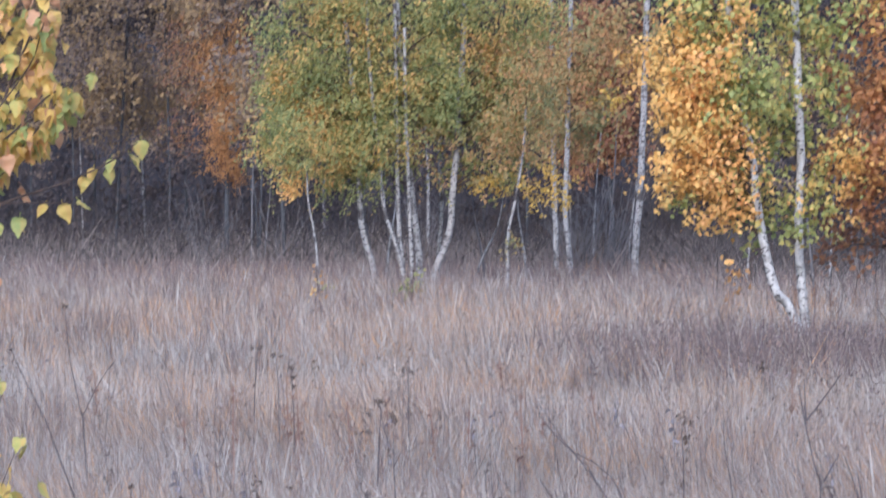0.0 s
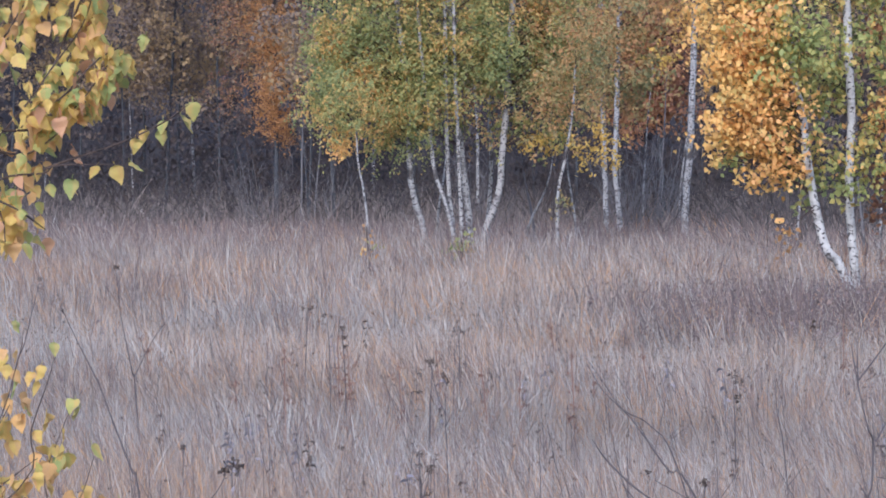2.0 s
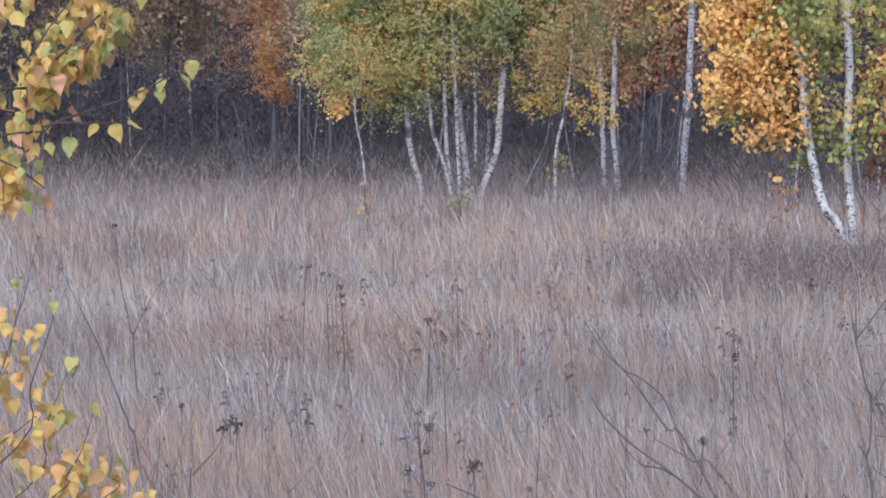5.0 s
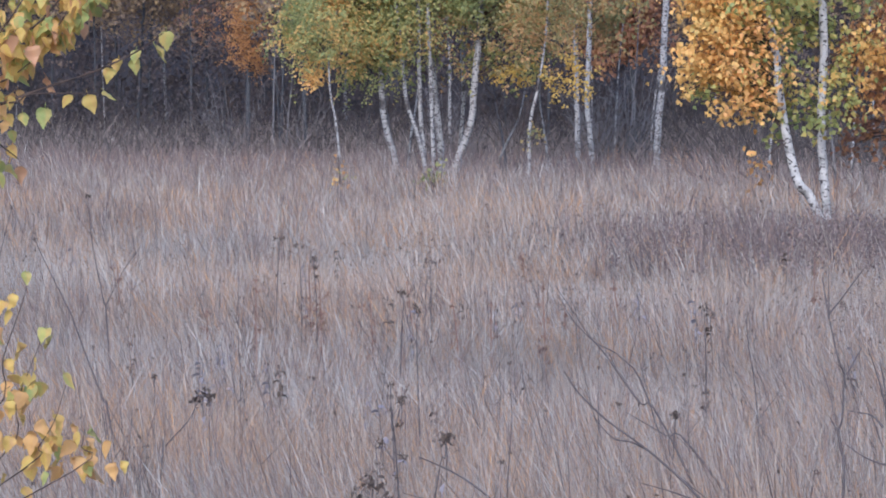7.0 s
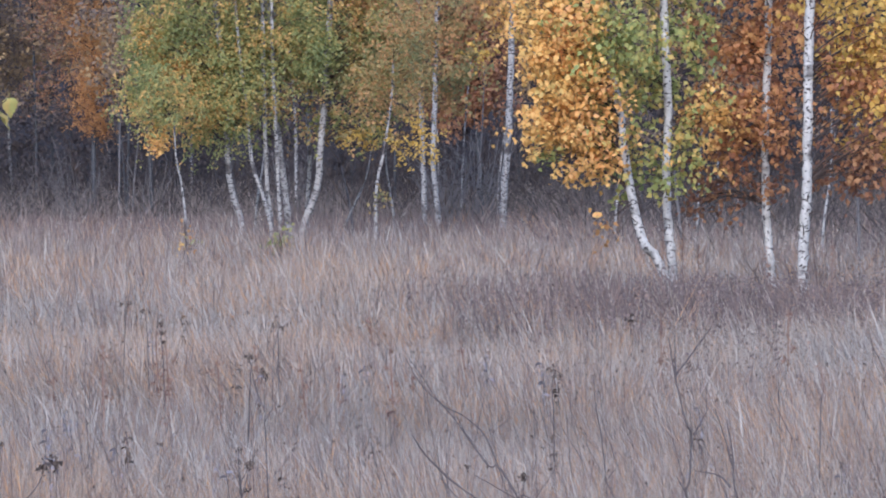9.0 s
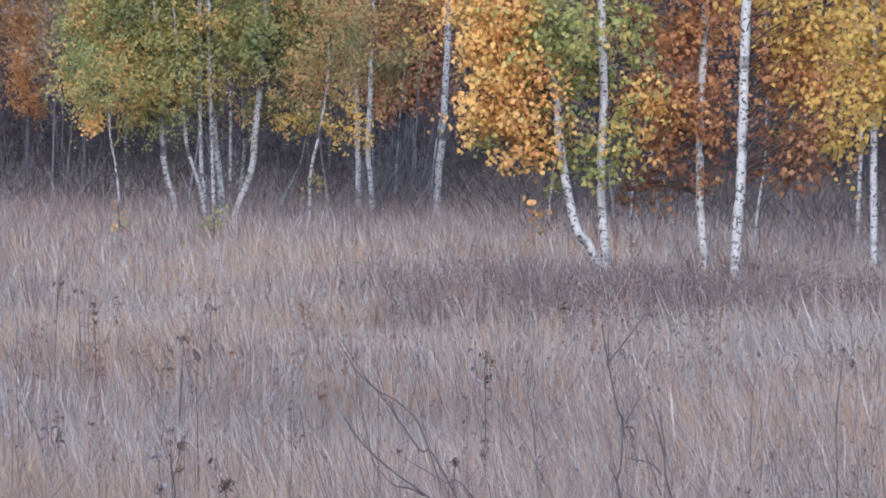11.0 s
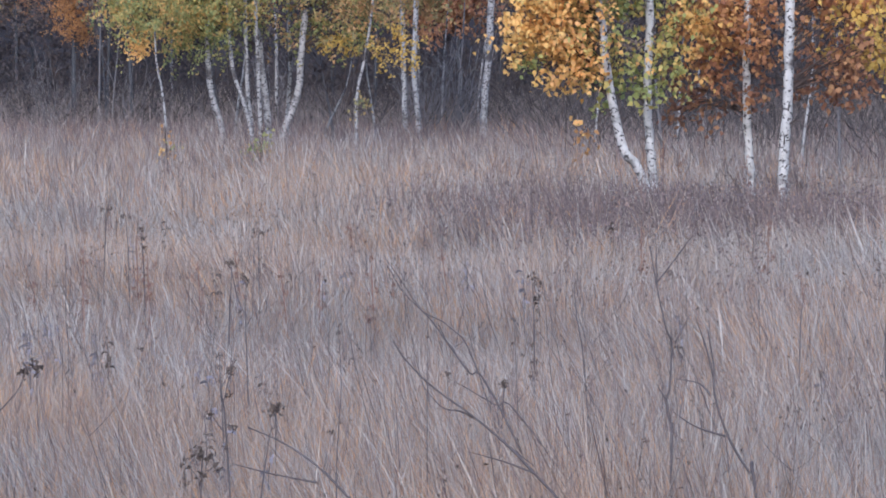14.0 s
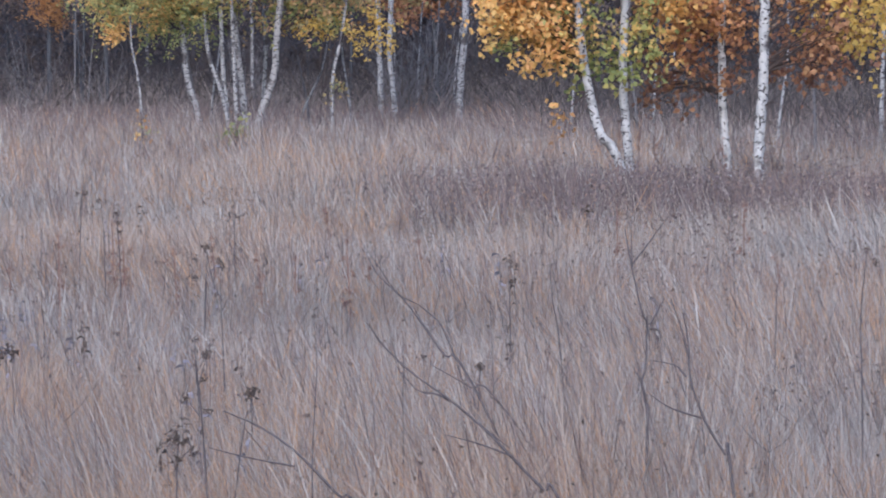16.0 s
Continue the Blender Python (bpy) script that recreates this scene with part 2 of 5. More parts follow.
def blades(name, x, y, height, width, lean, bend, material, rng, head=0.0, stray=0.17, own=None):
    """Dry grass: every blade or stalk is a narrow bent strip rooted in the ground; head: how plump the seed plume near its tip is;
    own: a lean of its own for each blade."""
    n = len(x)
    w = rng.uniform(0, 2 * math.pi, n)
    ax, ay = lean
    lx = ax + rng.normal(0, stray, n) + 0.24 * (value_noise(x + 30, y + 60, 0.8, 5) - 0.5)
    ly = ay + rng.normal(0, max(0.2, stray), n)
    if own is not None:
        lx, ly = lx + own[0], ly + own[1]
    face = np.c_[np.cos(w) * 0.85 + 0.35, np.sin(w) * 0.6, np.zeros(n)]
    face /= np.linalg.norm(face, axis=1)[:, None]
    bow = bend * rng.uniform(0.2, 1.7, n)
    if head:
        levels, order, sizes = [(0.0, 0.0), (0.5, 0.7), (0.8, 0.75 + head), (1.0, 0.0)], [0, 2, 1, 1, 2, 4, 3, 3, 4, 5], [3, 4, 3]
    elif bend > 0.6:
        levels, order, sizes = [(0.0, 0.0), (0.45, 1.0), (0.78, 0.8), (1.0, 0.0)], [0, 2, 1, 1, 2, 4, 3, 3, 4, 5], [3, 4, 3]
    else:
        levels, order, sizes = [(0.0, 0.0), (0.55, 1.0), (1.0, 0.0)], [0, 2, 1, 1, 2, 3], [3, 3]
    m = max(order) + 1
    v = np.empty((n, m, 3))
    k = 0
    for h, wid in levels:
        off = h + bow * h * h
        c = np.c_[x + lx * off * height, y + ly * off * height, height * h * (1 - 0.25 * bow * h)]
        half = face * (width * wid * 0.5)[:, None]
        if wid:
            v[:, k], v[:, k + 1] = c - half, c + half
            k += 2
        else:
            v[:, k] = c
            k += 1
    loops = ((np.arange(n) * m)[:, None] + np.array(order)).ravel()
    return mesh_np(name, v.reshape(-1, 3), loops, np.tile(sizes, n), material)


# ---- ground ----
def ground_sheet():
    verts, faces = [], []
    xs = [-3000, -400, -60, *range(-30, 42, 3), 70, 400, 3000]
    ys = [-3000, -300, -40, *range(-10, 140, 3), 300, 900, 4000]
    for yy in ys:
        for xx in xs:
            inside = abs(xx) < 100 and -50 < yy < 200
            verts.append((xx, yy, 0.05 * (noise.noise((xx * 0.21, yy * 0.17, 0)) - 0.6) if inside else -0.03))
    w = len(xs)
    for j in range(len(ys) - 1):
        for i in range(w - 1):
            faces.append((j * w + i, j * w + i + 1, (j + 1) * w + i + 1, (j + 1) * w + i))
    return tagged(new("ground", mesh_of("ground", verts, faces, EARTH, True)), "brown meadow soil under dead grass litter", "ground", kind="structure")


ground_sheet()


# ---- trees ----
def spine_at(line, z):
    for a, b in zip(line, line[1:]):
        if a.z <= z <= b.z:
            return a.lerp(b, (z - a.z) / max(b.z - a.z, 1e-6))
    return line[-1] if z > line[-1].z else line[0]


def tree(name, x, y, spine, r0, r1, lobes, label, bark, seed, leaf=0.055, group="trees at the wood's edge", singles=0, sides=9, clump=0.17, deep=0.6, snags=6, front=-0.25, fill=1.0):
    """A tree with its base at (x, y): spine gives the trunk as (sideways, up), lobes the masses of its crown as
    (sideways, up, half width, half height, leaves, clumps, colour, and how far it stands before (-) or behind the trunk). Each clump hangs on a branch of its own."""
    rng, npr = random.Random(seed), np.random.RandomState(seed)
    top = thing(name, x, y, 0, label, "tree", group)
    line = smooth_line([(sx, 0, sz) for sx, sz in spine], 6)
    line = [p + Vector((rng.uniform(-1, 1) * r0 * 0.12, rng.uniform(-1, 1) * r0 * 0.3, 0)) for p in line]
    high = line[-1].z
    radii = [r1 + (r0 - r1) * (1 - max(p.z, 0) / high) ** 0.8 + (0.2 * r0 * math.exp(-max(p.z, 0) / 0.25)) for p in line]
    v, f = tube(line, radii, sides, 0.07, rng)
    part("trunk", mesh_of("trunk", v, f, bark, True), top)
    for _ in range(snags):
        z = rng.uniform(0.06, 0.5) * high
        o = spine_at(line, z)
        d = Vector((rng.uniform(-1, 1), rng.uniform(-1, 0.3), rng.uniform(0.1, 0.8))).normalized() * rng.uniform(0.15, 0.62) * min(1, 12 * r0)
        v, f = tube(smooth_line([o, o + d * 0.5 + Vector((0, 0, 0.03)), o + d], 2), [r0 * 0.13] * 2 + [r0 * 0.1, r0 * 0.07, r0 * 0.03], 4)
        part("dead_branch", mesh_of("dead_branch", v, f, TWIG), top)
    spots = {}
    for cx, cz, rx, rz, count, clumps, colour, *near in lobes:
        ahead = near[0] if near else front
        clumps = clumps * 2 if name == "birch_tree" else clumps
        per = max(1, round(fill * count / clumps))
        for _ in range(clumps):
            while True:
                q = Vector((rng.uniform(-1, 1), rng.uniform(-1, 1), rng.uniform(-1, 1)))
                if q.length < 1:
                    break
            c = Vector((cx + q.x * rx, (q.y + ahead) * deep * max(0.5, rx), cz + q.z * rz))
            reach = math.hypot(c.x - spine_at(line, c.z).x, c.y)
            o = spine_at(line, max(0.2 * high, min(c.z - 0.45 * reach, high * 0.97)))
            mid = o.lerp(c, 0.55) + Vector((rng.uniform(-0.08, 0.08), rng.uniform(-0.08, 0.08), 0.12 * reach))
            end = c + (c - mid).normalized() * 0.12
            bl = smooth_line([o, mid, end], 3)
            th = min(0.35 * r0, 0.004 + 0.0045 * reach)
            v, f = tube(bl, [th * (1 - 0.85 * i / (len(bl) - 1)) for i in range(len(bl))], 4, 0.1, rng)
            sp = min(clump, 0.02 + 0.6 * min(rx, rz))
            away = Vector((c.x - o.x, c.y, 0)).normalized() if reach > 0.02 else Vector((1, 0, 0))
            sprays = max(2, per // 9)
            pieces, pts = [(v, f)], []
            for k in range(sprays):
                s0 = c + Vector((rng.gauss(0, 1), rng.gauss(0, 1), rng.gauss(0, 0.85))) * sp * 1.15
                d = (away * 0.7 + Vector((rng.gauss(0, 0.7), rng.gauss(0, 0.7), rng.uniform(-1.1, 0.25)))).normalized() * sp * rng.uniform(0.8, 2.0)
                bow = Vector((0, 0, -0.3 * d.length))
                u = npr.rand(per // sprays + 1)[:, None]
                pts.append(np.array(s0) + np.array(d) * u + np.array(bow) * u * u + npr.normal(0, leaf * 0.75, (len(u), 3)))
                if leaf < 0.06 and y < 40 and k % 2:
                    pieces.append(tube([c.lerp(s0, 0.15), s0, s0 + d * 0.75 + bow * 0.55], [0.0035, 0.0028, 0.001], 3))
            limb = part("branch", mesh_of("branch", *joined(pieces), TWIG), top)
            pts = np.concatenate(pts)
            spots.setdefault(colour, []).append((pts, limb))
    for colour, groups in spots.items():
        pts = np.concatenate([g[0] for g in groups])
        limbs = [g[1] for g in groups for _ in g[0]]
        k = min(singles // len(spots), len(pts) // 3)
        order = np.argsort(pts[:, 1])
        picked = order[:k * 2:2]
        rest = np.setdiff1d(np.arange(len(pts)), picked)
        part("foliage", leaf_cloud("foliage", pts[rest], leaf, LEAF[colour], npr, plain=leaf > 0.05), top, kind="stuff")
        if k:
            shapes = [leaf_cloud("leaf", [(0, 0, 0)], leaf, LEAF[colour + "_one"], npr) for _ in range(8)]
            for i in picked:
                ob = part("leaf", shapes[rng.randrange(8)], limbs[i])
                ob.matrix_local = pose(*pts[i], rng.uniform(-40, 40), rng.uniform(-40, 40), rng.uniform(0, 360))
    return top


# the four near birches
tree("birch_tree", 3.658, 30, [(0.0, -0.08), (-0.294, 0.735), (-0.444, 0.961), (-0.567, 1.477), (-0.637, 1.994), (-0.708, 2.347), (-0.764, 2.746), (-0.983, 4.573), (-1.071, 6.4)], 0.040, 0.026, [
    (-1.08, 2.26, 0.25, 0.45, 1488, 9, "yellow"),
    (-1.06, 2.98, 0.32, 0.38, 1106, 7, "yellow"),
    (-0.98, 1.80, 0.26, 0.17, 733, 4, "yellow", 0.4),
    (-0.80, 1.62, 0.13, 0.07, 120, 3, "yellow", 0.5),
    (-1.24, 1.90, 0.11, 0.13, 154, 3, "yellow"),
    (-1.22, 1.68, 0.07, 0.03, 26, 2, "lime"),
    (-0.83, 2.14, 0.23, 0.31, 669, 4, "lime", 1.3),
    (-0.75, 2.63, 0.23, 0.28, 739, 4, "lime", -0.7),
    (-0.55, 1.74, 0.18, 0.21, 318, 3, "lime", 1.3),
    (-0.69, 1.78, 0.10, 0.08, 36, 2, "lime", -0.8),
    (-0.79, 3.50, 0.47, 0.38, 1218, 7, "lime"),
    (-0.76, 1.06, 0.05, 0.04, 8, 1, "amber"),
    (-0.67, 0.96, 0.04, 0.04, 9, 1, "amber"),
    (-0.88, 1.15, 0.05, 0.03, 5, 1, "yellow"),
    (-1.03, 2.75, 0.28, 0.28, 739, 4, "yellow")],
    "leaning white-barked birch with a yellow and green crown", WHITE_BARK, 11, leaf=0.052, singles=300, snags=5, clump=0.12, fill=1.2, deep=0.42)
tree("birch_tree", 3.560, 30.4, [(0.0, -0.08), (-0.041, 0.641), (-0.075, 0.95), (-0.103, 1.426), (-0.089, 2.045), (-0.103, 2.474), (-0.118, 2.855), (-0.188, 4.727), (-0.216, 6.6)], 0.039, 0.028, [
    (0.06, 1.69, 0.12, 0.24, 242, 3, "lime"),
    (-0.27, 2.33, 0.17, 0.40, 386, 3, "lime"),
    (0.09, 2.43, 0.18, 0.33, 383, 3, "lime"),
    (-0.15, 3.14, 0.45, 0.38, 799, 7, "lime"),
    (-0.20, 1.47, 0.21, 0.08, 69, 3, "lime"),
    (0.25, 1.95, 0.15, 0.33, 287, 3, "yellow"),
    (-0.15, 3.66, 0.43, 0.33, 558, 5, "lime"),
    (-0.15, 1.43, 0.05, 0.05, 26, 3, "lime", -1)],
    "slender upright white birch with yellow-green leaves", WHITE_BARK, 12, front=0.8, leaf=0.054, singles=260, snags=7, clump=0.125, fill=1.15, deep=0.45)
tree("birch_tree", 4.467, 31, [(0.0, -0.08), (-0.034, 0.667), (-0.068, 1.065), (-0.083, 1.439), (-0.078, 1.978), (-0.068, 2.386), (-0.058, 2.736), (-0.01, 4.468), (0.009, 6.2)], 0.037, 0.027, [
    (-0.38, 2.10, 0.33, 0.46, 857, 11, "rust"),
    (-0.51, 1.47, 0.22, 0.15, 159, 3, "maroon"),
    (-0.02, 2.05, 0.24, 0.49, 408, 5, "rust", 0.5),
    (-0.07, 1.95, 0.15, 0.29, 78, 3, "rust", -0.8),
    (-0.14, 1.35, 0.24, 0.13, 121, 3, "maroon"),
    (-0.31, 2.88, 0.44, 0.39, 953, 12, "rust"),
    (-0.02, 3.51, 0.53, 0.39, 704, 9, "rust"),
    (-0.46, 1.27, 0.13, 0.07, 43, 3, "maroon"),
    (0.15, 1.71, 0.17, 0.24, 113, 3, "maroon", 1.0)],
    "slim white birch half hidden by rust-orange leaves", WHITE_BARK, 13, front=0.35, leaf=0.055, singles=300, clump=0.11, fill=1.3)
tree("birch_tree", 4.534, 30, [(0.0, -0.08), (0.023, 0.735), (0.042, 1.092), (0.061, 1.506), (0.066, 1.976), (0.07, 2.37), (0.08, 2.76), (0.133, 4.98), (0.154, 7.2)], 0.045, 0.033, [
    (0.43, 2.32, 0.31, 0.38, 651, 8, "rust"),
    (0.47, 2.75, 0.38, 0.33, 563, 7, "gold"),
    (0.50, 1.76, 0.33, 0.23, 359, 4, "maroon"),
    (0.62, 1.50, 0.23, 0.11, 92, 3, "maroon"),
    (0.24, 3.40, 0.56, 0.38, 719, 9, "gold"),
    (0.71, 1.99, 0.20, 0.33, 269, 3, "gold")],
    "stout white birch with black bark scars and amber leaves", WHITE_BARK, 14, front=0.8, leaf=0.056, singles=260, snags=18, clump=0.12, fill=1.45)
tree("birch_tree", 6.879, 36, [(0.0, -0.08), (-0.006, 0.577), (-0.018, 1.197), (-0.023, 1.93), (-0.034, 2.72), (-0.065, 4.86), (-0.077, 7.0)], 0.037, 0.025, [
    (-0.22, 2.66, 0.48, 0.56, 1038, 7, "gold"),
    (-0.11, 2.26, 0.28, 0.22, 244, 3, "gold"),
    (-0.42, 2.36, 0.28, 0.28, 200, 3, "rust"),
    (-0.42, 3.51, 0.68, 0.51, 990, 7, "gold"),
    (0.26, 2.62, 0.45, 0.52, 1026, 7, "gold"),
    (0.32, 1.85, 0.26, 0.20, 90, 3, "maroon")],
    "white birch with a golden yellow crown", WHITE_BARK, 15, leaf=0.064, snags=6)
tree("birch_tree", 8.194, 44, [(0.0, -0.08), (0.013, 1.075), (0.027, 1.764), (-0.022, 2.66), (-0.125, 4.58), (-0.166, 6.5)], 0.028, 0.021, [
    (-0.16, 2.52, 0.48, 0.55, 838, 6, "gold"),
    (-0.30, 2.15, 0.38, 0.22, 200, 3, "maroon"),
    (-0.50, 1.62, 0.30, 0.18, 50, 3, "maroon")],
    "thin grey birch behind golden leaves", HAZE_GREY_BARK, 16, leaf=0.068)
# the birch clump in the middle of the meadow's edge
tree("birch_tree", -0.900, 48, [(0.0, -0.08), (-0.062, 0.863), (-0.107, 1.239), (-0.182, 1.652), (-0.205, 2.141)], 0.018, 0.012, [
    (-0.33, 1.90, 0.26, 0.11, 308, 3, "yellow"),
    (-0.36, 2.36, 0.30, 0.38, 856, 3, "green"),
    (-0.52, 2.45, 0.24, 0.30, 624, 3, "green")],
    "thin crooked birch sapling with yellowing leaves", HAZE_GREY_BARK, 21, leaf=0.047, clump=0.16, fill=1.15, deep=0.45, group='birch clump')
tree("birch_tree", -0.091, 49.5, [(0.0, -0.08), (-0.133, 0.719), (-0.265, 1.145), (-0.312, 1.61), (-0.343, 2.386), (-0.443, 3.393), (-0.674, 5.697), (-0.766, 8)], 0.043, 0.028, [
    (-0.86, 2.77, 0.66, 0.70, 4443, 18, "green"),
    (-1.24, 3.08, 0.36, 0.58, 1847, 7, "green"),
    (-1.36, 3.02, 0.16, 0.39, 438, 3, "yellow"),
    (-0.78, 4.01, 0.78, 0.70, 4266, 17, "green"),
    (-0.64, 2.04, 0.47, 0.31, 968, 3, "green"),
    (-1.08, 2.42, 0.18, 0.16, 153, 3, "yellow"),
    (-0.34, 2.62, 0.31, 0.70, 1439, 5, "green", -0.9)],
    "leaning white birch under a green and yellow crown", HAZE_GREY_BARK, 22, leaf=0.047, clump=0.16, fill=1.15, deep=0.45, group='birch clump')
tree("birch_tree", 0.296, 49.4, [(0.0, -0.08), (-0.126, 0.721), (-0.25, 1.147), (-0.366, 1.518), (-0.443, 2.23), (-0.566, 3.365), (-0.616, 4.5)], 0.031, 0.018, [
    (-0.64, 2.38, 0.50, 0.50, 1398, 6, "green")],
    "slanting thin birch stem in a clump", HAZE_GREY_BARK, 23, leaf=0.047, clump=0.16, fill=1.15, deep=0.45, group='birch clump')
tree("birch_tree", 0.233, 49.6, [(0.0, -0.08), (-0.046, 0.717), (-0.101, 1.222), (-0.132, 2.154), (-0.147, 3.086), (-0.184, 5.293), (-0.199, 7.5)], 0.031, 0.022, [
    (-0.34, 3.16, 0.50, 0.62, 1485, 6, "green")],
    "slim pale birch stem in a clump", HAZE_GREY_BARK, 24, front=0.4, leaf=0.047, clump=0.16, fill=1.15, deep=0.45, group='birch clump')
tree("birch_tree", 0.470, 50, [(0.0, -0.08), (-0.047, 0.709), (-0.165, 1.766), (-0.251, 2.784), (-0.313, 3.567), (-0.531, 6.283), (-0.618, 9)], 0.050, 0.034, [
    (-0.54, 3.10, 0.67, 0.78, 3005, 12, "green"),
    (-0.34, 4.27, 1.10, 0.63, 4513, 18, "green"),
    (-0.03, 2.47, 0.39, 0.55, 989, 4, "mixed", 0.6),
    (0.05, 3.18, 0.51, 0.59, 1734, 7, "green"),
    (-0.23, 2.27, 0.17, 0.23, 157, 3, "green", -1.2),
    (-0.30, 3.25, 0.20, 0.27, 178, 3, "green", -1.2),
    (-0.58, 2.08, 0.31, 0.20, 275, 3, "green")],
    "tall white birch with a green crown turning yellow", HAZE_GREY_BARK, 25, leaf=0.047, clump=0.16, fill=1.15, deep=0.45, group='birch clump')
tree("birch_tree", 0.316, 49.5, [(0.0, -0.08), (-0.013, 0.719), (-0.029, 1.223), (-0.052, 1.766), (-0.1, 2.883), (-0.119, 4)], 0.028, 0.022, [
    (0.12, 3.39, 0.47, 0.54, 952, 4, "green")],
    "short pale birch stem in a clump", HAZE_GREY_BARK, 26, leaf=0.047, clump=0.16, fill=1.15, deep=0.45, group='birch clump')
tree("birch_tree", 0.671, 51.2, [(0.0, -0.08), (0.027, 0.844), (0.067, 1.606), (0.043, 2.408), (0.099, 3.37), (0.248, 5.935), (0.308, 8.5)], 0.029, 0.019, [
    (0.26, 3.45, 0.60, 0.64, 2120, 9, "green"),
    (0.50, 2.89, 0.44, 0.48, 1177, 5, "mixed")],
    "grey-white birch stem in a clump", HAZE_GREY_BARK, 27, front=0.4, leaf=0.047, clump=0.16, fill=1.15, deep=0.45, group='birch clump')
tree("birch_tree", 0.492, 50, [(0.0, -0.08), (0.15, 0.654), (0.252, 0.92), (0.346, 1.218), (0.369, 1.515), (0.455, 2.549), (0.51, 3.567), (0.656, 6.283), (0.715, 9)], 0.050, 0.034, [
    (0.77, 3.02, 0.59, 0.74, 2880, 12, "green"),
    (0.69, 2.08, 0.59, 0.25, 867, 3, "green"),
    (1.20, 2.71, 0.47, 0.63, 1948, 8, "mixed"),
    (0.65, 4.27, 1.17, 0.63, 4833, 20, "green"),
    (1.28, 3.49, 0.59, 0.59, 2278, 9, "mixed"),
    (0.89, 1.88, 0.35, 0.14, 228, 3, "gold")],
    "curved thick white birch at the clump's side", HAZE_GREY_BARK, 28, front=0.45, leaf=0.047, clump=0.16, fill=1.15, deep=0.45, group='birch clump')
tree("birch_tree", 1.593, 49, [(0.0, -0.08), (0.011, 0.676), (0.027, 1.228), (0.126, 1.689), (0.218, 2.303), (0.257, 2.916)], 0.025, 0.015, [
    (0.41, 1.96, 0.23, 0.20, 345, 3, "gold"),
    (0.14, 2.30, 0.38, 0.32, 600, 3, "mixed"),
    (0.30, 3.07, 0.42, 0.58, 1345, 5, "mixed"),
    (0.08, 1.09, 0.05, 0.12, 42, 3, "mixed")],
    "thin crooked birch with small golden tufts", HAZE_GREY_BARK, 29, leaf=0.047, clump=0.16, fill=1.15, deep=0.45, group='birch clump')
tree("birch_tree", 2.693, 58, [(0.0, -0.08), (-0.013, 0.814), (-0.031, 1.496), (-0.058, 2.359), (-0.077, 3.131), (-0.134, 5.565), (-0.157, 8)], 0.045, 0.032, [
    (-0.19, 3.31, 0.59, 0.73, 1853, 11, "mixed"),
    (0.18, 2.63, 0.41, 0.35, 547, 3, "mixed")],
    "grey birch trunk under brownish leaves", HAZE_GREY_BARK, 30, leaf=0.068, front=0.3, clump=0.17)
tree("birch_tree", 2.883, 57, [(0.0, -0.08), (-0.035, 0.679), (-0.107, 1.5), (-0.08, 2.348), (-0.062, 3.196), (-0.012, 5.598), (0.009, 8)], 0.045, 0.031, [
    (-0.15, 4.00, 0.76, 0.58, 1901, 12, "mixed"),
    (0.12, 3.11, 0.40, 0.54, 824, 5, "mixed")],
    "pale birch trunk under brownish leaves", HAZE_GREY_BARK, 31, leaf=0.068, clump=0.17)
tree("birch_tree", 3.646, 54, [(0.0, -0.08), (0.033, 0.794), (0.117, 2.021), (0.151, 2.866), (0.177, 3.712), (0.256, 6.356), (0.288, 9)], 0.055, 0.038, [
    (-0.09, 4.22, 0.51, 0.42, 774, 5, "mixed"),
    (-0.17, 3.20, 0.15, 0.17, 58, 3, "gold"),
    (0.38, 3.88, 0.51, 0.51, 925, 6, "yellow")],
    "upright white birch before the dark wood", HAZE_GREY_BARK, 32, leaf=0.068, front=0.6, clump=0.17)
tree("birch_seedling", -0.768, 41, [(0.0, -0.08), (-0.021, 0.414), (-0.041, 0.639), (-0.06, 0.896)], 0.008, 0.005, [
    (-0.03, 0.72, 0.025, 0.13, 12, 4, "amber"),
    (0.06, 0.66, 0.03, 0.03, 6, 2, "green"),
    (-0.07, 0.62, 0.03, 0.04, 10, 2, "yellow")],
    "small birch seedling with orange-yellow leaves in grass", TWIG, 61, leaf=0.042, clump=0.035, snags=0, group='seedlings in the grass')
tree("birch_seedling", 0.232, 41, [(0.0, -0.08), (0.025, 0.511), (0.037, 0.671), (0.05, 0.864)], 0.008, 0.005, [
    (0.04, 0.75, 0.04, 0.12, 20, 4, "green"),
    (-0.07, 0.66, 0.04, 0.05, 25, 3, "green"),
    (0.10, 0.64, 0.04, 0.05, 25, 3, "mixed")],
    "small green birch seedling at the foot of the clump", TWIG, 62, leaf=0.04, clump=0.05, snags=0, group='seedlings in the grass')
# the darker wood behind
tree("oak_sapling", 3.987, 64, [(0.0, -0.08), (-0.018, 0.768), (-0.068, 2.071), (-0.038, 3.474), (0.021, 6.237), (0.045, 9)], 0.045, 0.030, [
    (-0.17, 3.37, 0.50, 0.85, 3300, 22, "maroon"),
    (0.08, 2.77, 0.34, 0.50, 700, 6, "maroon"),
    (-0.42, 2.47, 0.32, 0.36, 600, 6, "maroon"),
    (-0.02, 4.68, 0.80, 0.60, 2400, 16, "maroon"),
    (-0.12, 3.87, 0.45, 0.50, 900, 6, "maroon")],
    "young oak with thin russet-brown leaves", DARK_BARK, 41, leaf=0.085, clump=0.2, group='trees of the wood')
